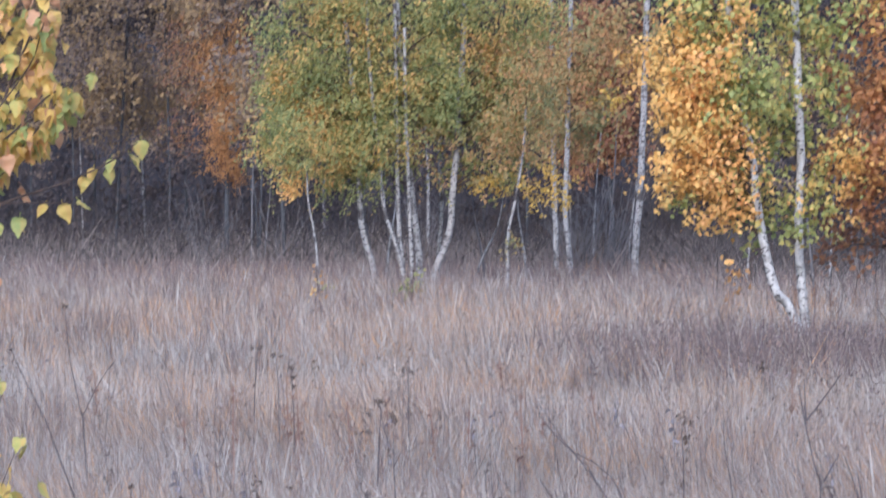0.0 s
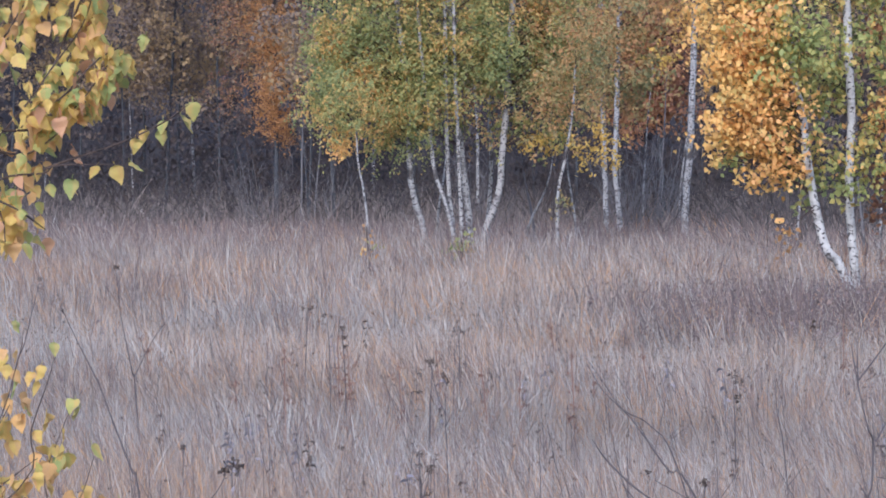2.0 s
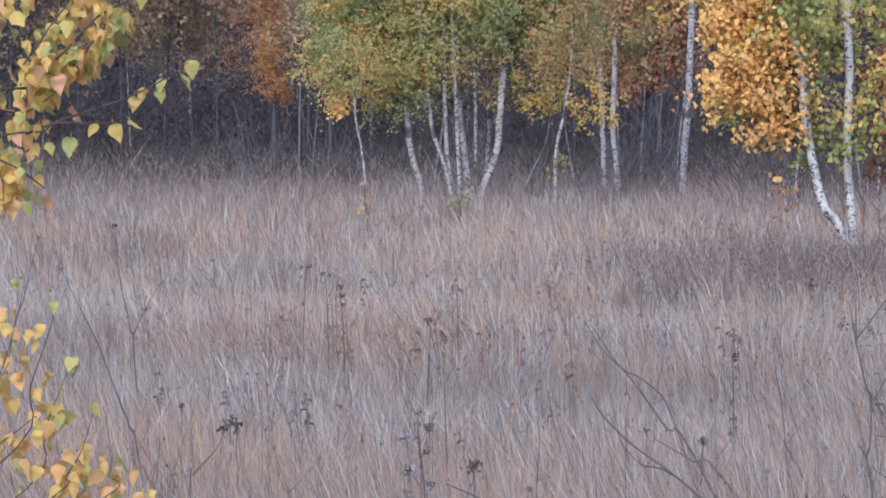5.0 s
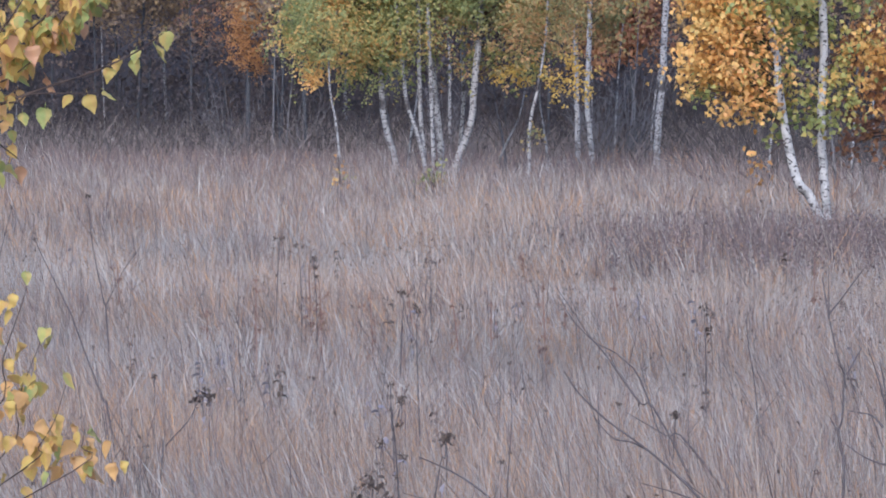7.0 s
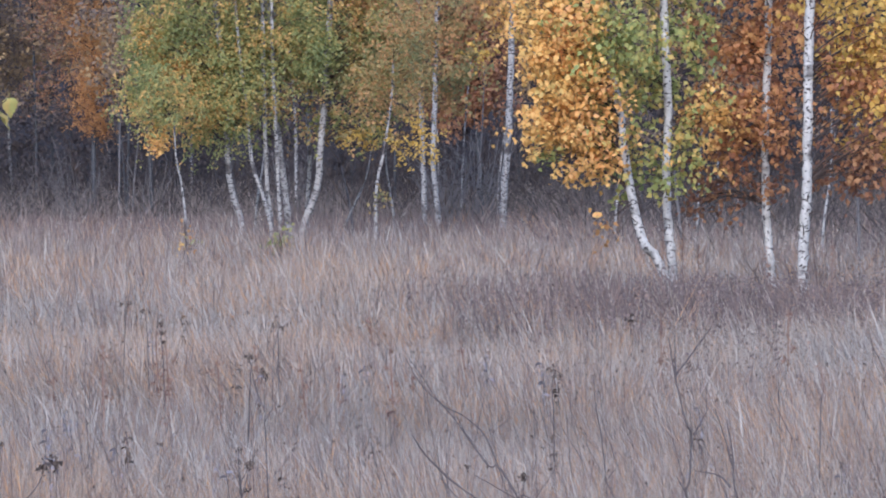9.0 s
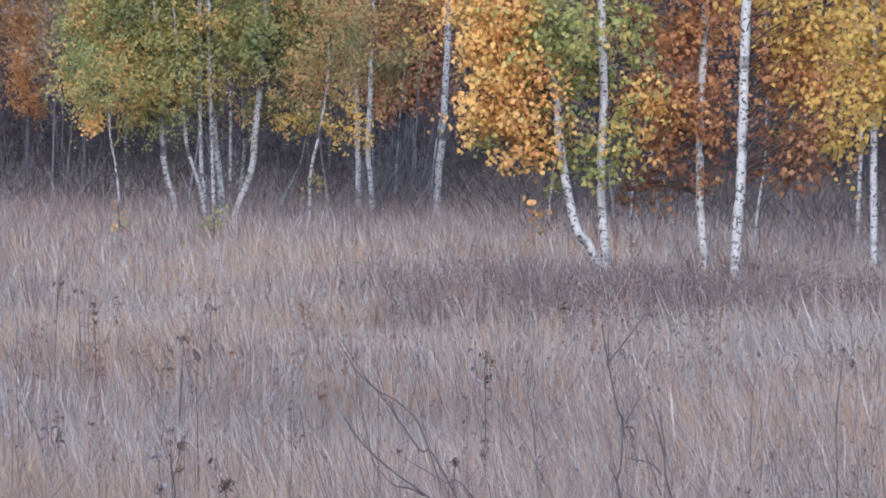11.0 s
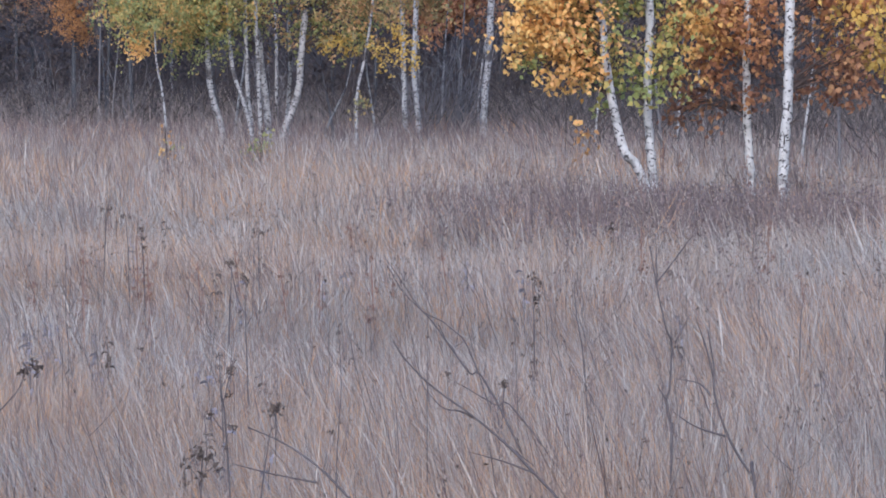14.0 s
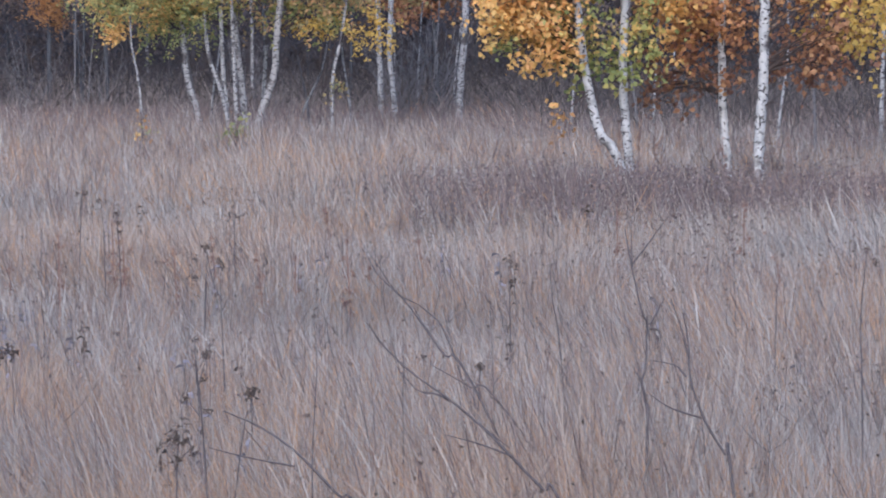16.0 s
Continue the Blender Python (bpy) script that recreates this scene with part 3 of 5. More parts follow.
tree("larch_tree", -3.16, 70, [(0.0, -0.08), (0.0, 0.785), (0.0, 2.649), (-0.022, 4.293), (-0.067, 7.647), (-0.085, 11)], 0.045, 0.030, [
    (0.0, 3.15, 0.26, 0.80, 5200, 22, "amber"),
    (-0.02, 2.25, 0.17, 0.45, 1700, 10, "amber"),
    (0.02, 4.40, 0.34, 0.75, 5600, 24, "amber"),
    (-0.75, 3.3, 0.5, 0.8, 900, 12, "maroon"),
    (-0.70, 4.5, 0.55, 0.6, 1100, 12, "maroon")],
    "feathery amber autumn larch at the wood's edge", DARK_BARK, 42, leaf=0.036, clump=0.2, group='trees of the wood')
tree("forest_tree", -6.834, 78, [(0.0, -0.08), (0.001, 0.699), (0.006, 2.141), (-0.044, 3.851), (-0.156, 7.741), (-0.201, 11.631)], 0.022, 0.013, [
    (0.10, 4.10, 0.98, 0.96, 1856, 20, "brown"),
    (0.42, 3.46, 0.57, 0.54, 367, 3, "brown"),
    (0.30, 5.93, 1.16, 0.86, 1890, 20, "brown")],
    "bare-stemmed forest tree with yellowish brown leaves", DARK_BARK, 50, leaf=0.085, clump=0.24, snags=4, sides=6, group='trees of the wood')
tree("forest_tree", -7.110, 84, [(0.0, -0.08), (-0.014, 0.619), (-0.073, 2.171), (-0.134, 4.013), (-0.244, 7.33), (-0.288, 10.646)], 0.020, 0.012, [
    (-0.01, 5.05, 0.86, 0.86, 1594, 17, "brown"),
    (0.21, 3.49, 0.72, 0.37, 313, 3, "brown"),
    (-0.37, 6.25, 1.25, 0.92, 2189, 23, "gloom")],
    "dark slender forest tree with sparse brown leaves", HAZE_GREY_BARK, 51, leaf=0.085, clump=0.24, snags=4, sides=6, group='trees of the wood')
tree("forest_tree", -7.386, 90, [(0.0, -0.08), (0.005, 0.538), (0.028, 2.201), (-0.047, 4.174), (-0.167, 7.306), (-0.215, 10.437)], 0.030, 0.018, [
    (0.44, 4.32, 0.95, 1.12, 1887, 20, "brown"),
    (0.23, 3.58, 0.82, 0.55, 646, 6, "brown"),
    (0.36, 6.57, 1.34, 0.99, 2510, 27, "brown")],
    "dark slender forest tree with sparse brown leaves", DARK_BARK, 52, leaf=0.085, clump=0.24, snags=4, sides=6, group='trees of the wood')
tree("forest_tree", -6.074, 80, [(0.0, -0.08), (0.018, 0.673), (0.085, 2.151), (0.18, 3.905), (0.347, 6.987), (0.414, 10.069)], 0.036, 0.022, [
    (-0.24, 4.61, 0.94, 0.75, 1361, 14, "brown"),
    (-0.08, 3.30, 0.69, 0.43, 284, 3, "brown"),
    (0.07, 6.03, 1.19, 0.88, 1987, 21, "gloom")],
    "bare-stemmed forest tree with yellowish brown leaves", DARK_BARK, 53, leaf=0.085, clump=0.24, snags=4, sides=6, group='trees of the wood')
tree("forest_tree", -6.138, 86, [(0.0, -0.08), (-0.016, 0.592), (-0.085, 2.181), (0.01, 4.067), (0.186, 7.55), (0.257, 11.033)], 0.040, 0.024, [
    (0.12, 4.23, 0.81, 1.02, 1350, 14, "brown"),
    (-0.00, 3.66, 0.49, 0.39, 278, 3, "brown"),
    (-0.33, 6.36, 1.28, 0.94, 2293, 25, "brown")],
    "dark slender forest tree with sparse brown leaves", DARK_BARK, 54, leaf=0.085, clump=0.24, snags=4, sides=6, group='trees of the wood')
tree("forest_tree", -6.211, 92, [(0.0, -0.08), (-0.013, 0.511), (-0.085, 2.211), (-0.122, 4.228), (-0.2, 8.5), (-0.232, 12.773)], 0.038, 0.023, [
    (-0.21, 4.78, 1.14, 0.90, 2030, 22, "brown"),
    (0.26, 3.05, 0.52, 0.63, 249, 3, "brown"),
    (-0.22, 6.68, 1.37, 1.01, 2622, 28, "gloom")],
    "dark slender forest tree with sparse brown leaves", HAZE_GREY_BARK, 55, leaf=0.085, clump=0.24, snags=4, sides=6, group='trees of the wood')
tree("forest_tree", -4.831, 79, [(0.0, -0.08), (0.004, 0.686), (0.018, 2.146), (-0.034, 3.878), (-0.153, 7.83), (-0.2, 11.782)], 0.032, 0.019, [
    (0.05, 4.56, 0.84, 0.79, 898, 9, "brown"),
    (-0.33, 3.00, 0.74, 0.35, 192, 3, "brown"),
    (0.38, 5.98, 1.18, 0.87, 1938, 21, "brown")],
    "bare-stemmed forest tree with yellowish brown leaves", DARK_BARK, 56, leaf=0.085, clump=0.24, snags=4, sides=6, group='trees of the wood')
tree("forest_tree", -4.932, 88, [(0.0, -0.08), (-0.01, 0.565), (-0.058, 2.191), (-0.144, 4.12), (-0.306, 7.712), (-0.37, 11.304)], 0.038, 0.022, [
    (0.21, 4.72, 0.97, 0.84, 1756, 19, "brown"),
    (-0.57, 3.30, 0.77, 0.38, 373, 3, "brown"),
    (0.31, 6.46, 1.31, 0.96, 2400, 26, "gloom")],
    "dark slender forest tree with sparse brown leaves", DARK_BARK, 57, leaf=0.085, clump=0.24, snags=4, sides=6, group='trees of the wood')
tree("forest_tree", -4.244, 82, [(0.0, -0.08), (0.004, 0.646), (0.019, 2.161), (-0.054, 3.959), (-0.199, 7.545), (-0.257, 11.131)], 0.027, 0.016, [
    (-0.25, 4.12, 0.87, 0.89, 1707, 18, "brown"),
    (0.38, 2.82, 0.60, 0.45, 339, 3, "brown"),
    (0.00, 6.14, 1.22, 0.90, 2087, 22, "brown")],
    "dark slender forest tree with sparse brown leaves", DARK_BARK, 58, leaf=0.085, clump=0.24, snags=4, sides=6, group='trees of the wood')
tree("forest_tree", -2.792, 74, [(0.0, -0.08), (-0.009, 0.753), (-0.036, 2.121), (-0.006, 3.743), (0.074, 8.011), (0.106, 12.279)], 0.035, 0.021, [
    (0.30, 3.78, 0.88, 0.81, 1140, 12, "brown"),
    (-0.42, 3.21, 0.63, 0.49, 303, 3, "brown"),
    (0.16, 5.71, 1.10, 0.81, 1703, 18, "gloom")],
    "bare-stemmed forest tree with yellowish brown leaves", DARK_BARK, 59, leaf=0.085, clump=0.24, snags=4, sides=6, group='trees of the wood')
tree("forest_tree", -2.523, 70, [(0.0, -0.08), (0.012, 0.807), (0.045, 2.101), (0.075, 3.636), (0.151, 7.512), (0.182, 11.389)], 0.028, 0.017, [
    (-0.04, 3.89, 0.73, 0.76, 1133, 12, "brown"),
    (0.21, 3.11, 0.64, 0.42, 310, 3, "brown"),
    (-0.28, 5.50, 1.04, 0.77, 1526, 16, "brown")],
    "dark slender forest tree with sparse brown leaves", DARK_BARK, 60, leaf=0.085, clump=0.24, snags=4, sides=6, group='trees of the wood')
tree("forest_tree", -1.904, 66, [(0.0, -0.08), (-0.024, 0.861), (-0.081, 2.081), (-0.078, 3.528), (-0.069, 7.558), (-0.066, 11.588)], 0.035, 0.021, [
    (0.00, 2.60, 0.52, 0.62, 422, 4, "gloom"),
    (-0.41, 3.73, 0.62, 0.83, 825, 8, "brown")],
    "dark slender forest tree with sparse brown leaves", DARK_BARK, 61, leaf=0.085, clump=0.24, snags=4, sides=6, group='trees of the wood')
tree("forest_tree", -8.316, 84, [(0.0, -0.08), (-0.005, 0.619), (-0.024, 2.171), (0.034, 4.013), (0.158, 7.962), (0.207, 11.911)], 0.030, 0.019, [
    (-0.29, 4.18, 1.10, 0.91, 1936, 21, "brown"),
    (0.21, 3.04, 0.52, 0.53, 319, 3, "brown"),
    (0.11, 6.25, 1.25, 0.92, 2189, 23, "brown")],
    "bare-stemmed forest tree with yellowish brown leaves", DARK_BARK, 62, leaf=0.085, clump=0.24, snags=4, sides=6, group='trees of the wood')
tree("forest_tree", -9.638, 88, [(0.0, -0.08), (0.013, 0.565), (0.073, 2.191), (0.033, 4.12), (-0.034, 7.333), (-0.061, 10.545)], 0.023, 0.014, [
    (0.26, 5.19, 0.88, 0.95, 1583, 17, "brown"),
    (-0.24, 3.14, 0.70, 0.36, 268, 3, "brown"),
    (-0.15, 6.46, 1.31, 0.96, 2400, 26, "gloom")],
    "dark slender forest tree with sparse brown leaves", HAZE_GREY_BARK, 63, leaf=0.085, clump=0.24, snags=4, sides=6, group='trees of the wood')
tree("forest_tree", -9.758, 82, [(0.0, -0.08), (0.015, 0.646), (0.074, 2.161), (0.143, 3.959), (0.278, 7.54), (0.332, 11.122)], 0.030, 0.018, [
    (-0.16, 4.95, 0.92, 0.87, 1484, 16, "brown"),
    (0.17, 3.39, 0.74, 0.32, 244, 3, "brown"),
    (-0.10, 6.14, 1.22, 0.90, 2087, 22, "brown")],
    "dark slender forest tree with sparse brown leaves", DARK_BARK, 64, leaf=0.085, clump=0.24, snags=4, sides=6, group='trees of the wood')
tree("forest_tree", -11.438, 86, [(0.0, -0.08), (0.013, 0.592), (0.071, 2.181), (0.091, 4.067), (0.133, 7.879), (0.15, 11.692)], 0.030, 0.018, [
    (-0.30, 4.48, 0.84, 0.95, 1284, 13, "brown"),
    (0.16, 2.89, 0.75, 0.45, 445, 4, "brown"),
    (0.19, 6.36, 1.28, 0.94, 2293, 25, "gloom")],
    "bare-stemmed forest tree with yellowish brown leaves", DARK_BARK, 65, leaf=0.085, clump=0.24, snags=4, sides=6, group='trees of the wood')
tree("forest_tree", -1.769, 96.8, [(0.0, -0.08), (0.0, 0.264), (0.002, 2.235), (-0.004, 4.358), (-0.015, 8.095), (-0.02, 11.833)], 0.046, 0.028, [
    (0.10, 5.04, 1.17, 0.91, 2023, 22, "brown"),
    (0.38, 2.88, 0.65, 0.64, 509, 5, "gloom"),
    (-0.06, 7.09, 1.44, 1.06, 2900, 31, "gloom")],
    "slim forest tree with brown and shade-coloured leaves", HAZE_GREY_BARK, 80, leaf=0.085, clump=0.24, snags=4, sides=6, group='trees of the wood')
tree("forest_tree", -1.075, 92.8, [(0.0, -0.08), (0.001, 0.326), (0.015, 2.215), (-0.046, 4.25), (-0.162, 8.188), (-0.209, 12.127)], 0.035, 0.021, [
    (-0.28, 4.55, 1.07, 1.00, 2123, 23, "brown"),
    (-0.14, 2.38, 0.69, 0.45, 350, 3, "gloom"),
    (-0.32, 6.87, 1.38, 1.02, 2667, 29, "gloom")],
    "slim forest tree with brown and shade-coloured leaves", DARK_BARK, 81, leaf=0.085, clump=0.24, snags=4, sides=6, group='trees of the wood')
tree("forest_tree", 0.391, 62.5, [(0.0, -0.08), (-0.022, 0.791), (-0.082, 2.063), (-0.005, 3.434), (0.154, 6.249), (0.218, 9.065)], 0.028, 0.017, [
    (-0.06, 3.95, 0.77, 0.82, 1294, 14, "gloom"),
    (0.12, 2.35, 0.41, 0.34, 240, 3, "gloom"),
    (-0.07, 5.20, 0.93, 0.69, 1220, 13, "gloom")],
    "slim forest tree with brown and shade-coloured leaves", DARK_BARK, 82, leaf=0.085, clump=0.24, snags=4, sides=6, group='trees of the wood')
tree("forest_tree", 0.774, 72.2, [(0.0, -0.08), (-0.002, 0.642), (-0.01, 2.112), (-0.12, 3.695), (-0.412, 7.904), (-0.529, 12.114)], 0.033, 0.020, [
    (0.13, 3.91, 0.83, 0.69, 1108, 11, "brown"),
    (0.16, 2.55, 0.41, 0.34, 165, 3, "gloom"),
    (0.27, 5.73, 1.07, 0.79, 1622, 17, "gloom")],
    "slim forest tree with brown and shade-coloured leaves", HAZE_GREY_BARK, 83, leaf=0.085, clump=0.24, snags=4, sides=6, group='trees of the wood')
tree("forest_tree", 2.187, 82.7, [(0.0, -0.08), (-0.01, 0.481), (-0.068, 2.164), (-0.046, 3.978), (-0.002, 7.786), (0.016, 11.594)], 0.016, 0.010, [
    (0.09, 4.20, 0.87, 1.13, 2003, 21, "mixed"),
    (0.07, 2.55, 0.74, 0.44, 464, 4, "gloom"),
    (-0.22, 6.31, 1.23, 0.91, 2122, 23, "gloom")],
    "slim forest tree with brown and shade-coloured leaves", DARK_BARK, 84, leaf=0.085, clump=0.24, snags=4, sides=6, group='trees of the wood')
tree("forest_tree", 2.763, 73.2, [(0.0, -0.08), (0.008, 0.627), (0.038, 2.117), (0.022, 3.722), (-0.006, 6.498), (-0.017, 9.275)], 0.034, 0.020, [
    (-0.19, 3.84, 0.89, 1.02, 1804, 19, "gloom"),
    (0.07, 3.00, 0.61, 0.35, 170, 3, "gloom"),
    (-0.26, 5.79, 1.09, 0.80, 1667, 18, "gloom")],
    "slim forest tree with brown and shade-coloured leaves", DARK_BARK, 85, leaf=0.085, clump=0.24, snags=4, sides=6, group='trees of the wood')
tree("forest_tree", 3.992, 79.5, [(0.0, -0.08), (-0.005, 0.53), (-0.029, 2.148), (-0.143, 3.892), (-0.323, 6.662), (-0.396, 9.433)], 0.019, 0.012, [
    (-0.31, 4.74, 0.88, 1.05, 2092, 22, "brown"),
    (-0.30, 2.89, 0.72, 0.35, 322, 3, "gloom"),
    (-0.09, 6.13, 1.18, 0.87, 1963, 21, "gloom")],
    "slim forest tree with brown and shade-coloured leaves", HAZE_GREY_BARK, 86, leaf=0.085, clump=0.24, snags=4, sides=6, group='trees of the wood')
tree("forest_tree", 3.949, 64.6, [(0.0, -0.08), (0.011, 0.759), (0.045, 2.074), (0.059, 3.49), (0.099, 7.601), (0.115, 11.712)], 0.015, 0.009, [
    (-0.22, 3.72, 0.74, 0.87, 1047, 11, "gloom"),
    (-0.20, 2.40, 0.48, 0.32, 213, 3, "gloom"),
    (0.30, 5.31, 0.96, 0.71, 1303, 14, "gloom")],
    "slim forest tree with brown and shade-coloured leaves", DARK_BARK, 87, leaf=0.085, clump=0.24, snags=4, sides=6, group='trees of the wood')
tree("forest_tree", 6.912, 95.9, [(0.0, -0.08), (0.009, 0.278), (0.108, 2.231), (0.159, 4.333), (0.219, 6.849), (0.243, 9.365)], 0.037, 0.022, [
    (0.15, 5.20, 0.85, 1.01, 1781, 19, "brown"),
    (-0.22, 3.19, 0.67, 0.60, 336, 3, "brown"),
    (0.30, 7.04, 1.43, 1.05, 2847, 31, "gloom")],
    "slim forest tree with brown and shade-coloured leaves", DARK_BARK, 88, leaf=0.085, clump=0.24, snags=4, sides=6, group='trees of the wood')
tree("forest_tree", 7.095, 83.4, [(0.0, -0.08), (-0.014, 0.47), (-0.1, 2.168), (-0.102, 3.997), (-0.106, 6.921), (-0.107, 9.846)], 0.018, 0.011, [
    (-0.31, 3.90, 0.88, 0.91, 1678, 18, "brown"),
    (-0.19, 2.44, 0.77, 0.44, 482, 5, "brown"),
    (0.10, 6.35, 1.24, 0.91, 2158, 23, "gloom")],
    "slim forest tree with brown and shade-coloured leaves", HAZE_GREY_BARK, 89, leaf=0.085, clump=0.24, snags=4, sides=6, group='trees of the wood')
tree("forest_tree", 7.778, 75.5, [(0.0, -0.08), (-0.022, 0.591), (-0.115, 2.128), (-0.182, 3.784), (-0.303, 6.753), (-0.352, 9.722)], 0.015, 0.009, [
    (0.12, 4.39, 0.93, 0.96, 1731, 18, "mixed"),
    (0.04, 2.78, 0.50, 0.44, 362, 3, "brown"),
    (-0.21, 5.91, 1.12, 0.83, 1772, 19, "gloom")],
    "slim forest tree with brown and shade-coloured leaves", DARK_BARK, 90, leaf=0.085, clump=0.24, snags=4, sides=6, group='trees of the wood')
tree("forest_tree", 6.745, 63.3, [(0.0, -0.08), (0.02, 0.778), (0.074, 2.067), (0.049, 3.455), (-0.015, 6.999), (-0.04, 10.543)], 0.015, 0.009, [
    (-0.11, 4.05, 0.67, 0.87, 935, 10, "brown"),
    (0.06, 2.24, 0.50, 0.33, 197, 3, "brown"),
    (-0.16, 5.24, 0.94, 0.69, 1251, 13, "gloom")],
    "slim forest tree with brown and shade-coloured leaves", DARK_BARK, 91, leaf=0.085, clump=0.24, snags=4, sides=6, group='trees of the wood')
tree("forest_tree", 8.691, 67.5, [(0.0, -0.08), (-0.018, 0.714), (-0.077, 2.088), (-0.15, 3.568), (-0.361, 7.855), (-0.445, 12.141)], 0.022, 0.013, [
    (-0.23, 4.12, 0.62, 0.73, 745, 7, "brown"),
    (0.17, 2.68, 0.57, 0.33, 148, 3, "brown"),
    (-0.38, 5.47, 1.00, 0.74, 1420, 15, "gloom")],
    "slim forest tree with brown and shade-coloured leaves", HAZE_GREY_BARK, 92, leaf=0.085, clump=0.24, snags=4, sides=6, group='trees of the wood')
tree("forest_tree", 10.656, 78.3, [(0.0, -0.08), (-0.02, 0.548), (-0.117, 2.142), (-0.125, 3.859), (-0.143, 7.981), (-0.151, 12.103)], 0.017, 0.010, [
    (-0.31, 3.62, 0.68, 1.00, 1517, 16, "brown"),
    (-0.03, 2.34, 0.65, 0.47, 265, 3, "brown"),
    (-0.22, 6.07, 1.16, 0.86, 1904, 20, "gloom")],
    "slim forest tree with brown and shade-coloured leaves", DARK_BARK, 93, leaf=0.085, clump=0.24, snags=4, sides=6, group='trees of the wood')
tree("forest_tree", 10.016, 69.5, [(0.0, -0.08), (0.02, 0.683), (0.091, 2.098), (-0.002, 3.622), (-0.277, 8.109), (-0.387, 12.595)], 0.020, 0.012, [
    (-0.21, 3.83, 0.80, 0.74, 981, 10, "rust"),
    (0.27, 2.66, 0.39, 0.39, 260, 3, "brown"),
    (0.10, 5.58, 1.03, 0.76, 1505, 16, "gloom")],
    "slim forest tree with brown and shade-coloured leaves", DARK_BARK, 94, leaf=0.085, clump=0.24, snags=4, sides=6, group='trees of the wood')
tree("forest_tree", 15.406, 95.7, [(0.0, -0.08), (-0.003, 0.281), (-0.037, 2.23), (-0.13, 4.328), (-0.255, 7.131), (-0.305, 9.935)], 0.038, 0.023, [
    (-0.44, 5.16, 0.84, 1.08, 1488, 16, "rust"),
    (0.26, 2.96, 0.76, 0.64, 762, 8, "brown"),
    (-0.31, 7.03, 1.42, 1.05, 2835, 30, "gloom")],
    "slim forest tree with brown and shade-coloured leaves", HAZE_GREY_BARK, 95, leaf=0.085, clump=0.24, snags=4, sides=6, group='trees of the wood')
tree("forest_tree", 16.076, 90.5, [(0.0, -0.08), (-0.007, 0.361), (-0.065, 2.204), (-0.011, 4.188), (0.101, 8.377), (0.147, 12.566)], 0.018, 0.011, [
    (-0.42, 3.93, 0.84, 0.88, 1615, 17, "brown"),
    (-0.11, 2.98, 0.65, 0.57, 434, 4, "brown"),
    (-0.38, 6.74, 1.35, 0.99, 2538, 27, "gloom")],
    "slim forest tree with brown and shade-coloured leaves", DARK_BARK, 96, leaf=0.085, clump=0.24, snags=4, sides=6, group='trees of the wood')
tree("forest_tree", 15.459, 82, [(0.0, -0.08), (0.016, 0.491), (0.106, 2.161), (0.158, 3.959), (0.233, 6.575), (0.263, 9.192)], 0.022, 0.013, [
    (-0.17, 4.37, 0.96, 0.87, 1576, 17, "rust"),
    (-0.18, 3.11, 0.53, 0.34, 206, 3, "brown"),
    (0.17, 6.27, 1.22, 0.90, 2087, 22, "gloom")],
    "slim forest tree with brown and shade-coloured leaves", DARK_BARK, 97, leaf=0.085, clump=0.24, snags=4, sides=6, group='trees of the wood')
tree("forest_tree", 14.115, 72.3, [(0.0, -0.08), (-0.011, 0.64), (-0.052, 2.112), (-0.007, 3.698), (0.085, 6.884), (0.122, 10.071)], 0.034, 0.020, [
    (-0.14, 4.49, 0.74, 0.79, 1428, 15, "rust"),
    (0.05, 2.42, 0.56, 0.38, 319, 3, "brown"),
    (0.05, 5.74, 1.08, 0.79, 1627, 17, "gloom")],
    "slim forest tree with brown and shade-coloured leaves", HAZE_GREY_BARK, 98, leaf=0.085, clump=0.24, snags=4, sides=6, group='trees of the wood')
tree("forest_tree", 16.190, 75.8, [(0.0, -0.08), (-0.016, 0.587), (-0.084, 2.13), (0.023, 3.792), (0.268, 7.62), (0.367, 11.448)], 0.022, 0.014, [
    (-0.35, 4.66, 0.70, 0.81, 1062, 11, "gold"),
    (-0.39, 2.44, 0.58, 0.30, 139, 3, "brown"),
    (-0.35, 5.93, 1.13, 0.83, 1786, 19, "gloom")],
    "slim forest tree with brown and shade-coloured leaves", DARK_BARK, 99, leaf=0.085, clump=0.24, snags=4, sides=6, group='trees of the wood')


# ---- undergrowth and the depth of the wood ----
def strip(name, n, near, far, left, right, low, high, width, lean, bend, material, seed, label, category, keep=None, head=0.0, stray=0.17):
    """A field of rooted strips between two distances and two slopes sideways (x over y)."""
    rng = np.random.RandomState(seed)
    y = np.sqrt(rng.uniform(near ** 2, far ** 2, n))
    x = y * rng.uniform(left, right, n)
    if keep is not None:
        ok = rng.rand(n) < keep(x, y)
        x, y = x[ok], y[ok]
    m = len(x)
    tall = rng.uniform(low, high, m) * (0.72 + 0.5 * value_noise(x + 50, y, 1.7, 3) + 0.36 * (value_noise(x, y, 0.33, 4) - 0.4))
    wide = width * rng.uniform(0.5, 1.4, m)
    return tagged(new(name, blades(name, x, y, tall, wide, lean, bend, material, rng, head, stray)), label, category, kind="stuff")


strip("brushwood", 4200, 76, 98, -0.17, 0.24, 0.9, 3.0, 0.014, (0.0, 0.0), 0.8, SHADED_BRUSH, 31, "tangle of bare shade-coloured brushwood in the wood", "brushwood", stray=0.42)
strip("brushwood", 2200, 56, 76, -0.14, 0.16, 0.7, 2.0, 0.010, (0.05, 0.0), 0.8, SHADED_BRUSH, 32, "thin bare shoots between the birch stems", "brushwood", stray=0.4)
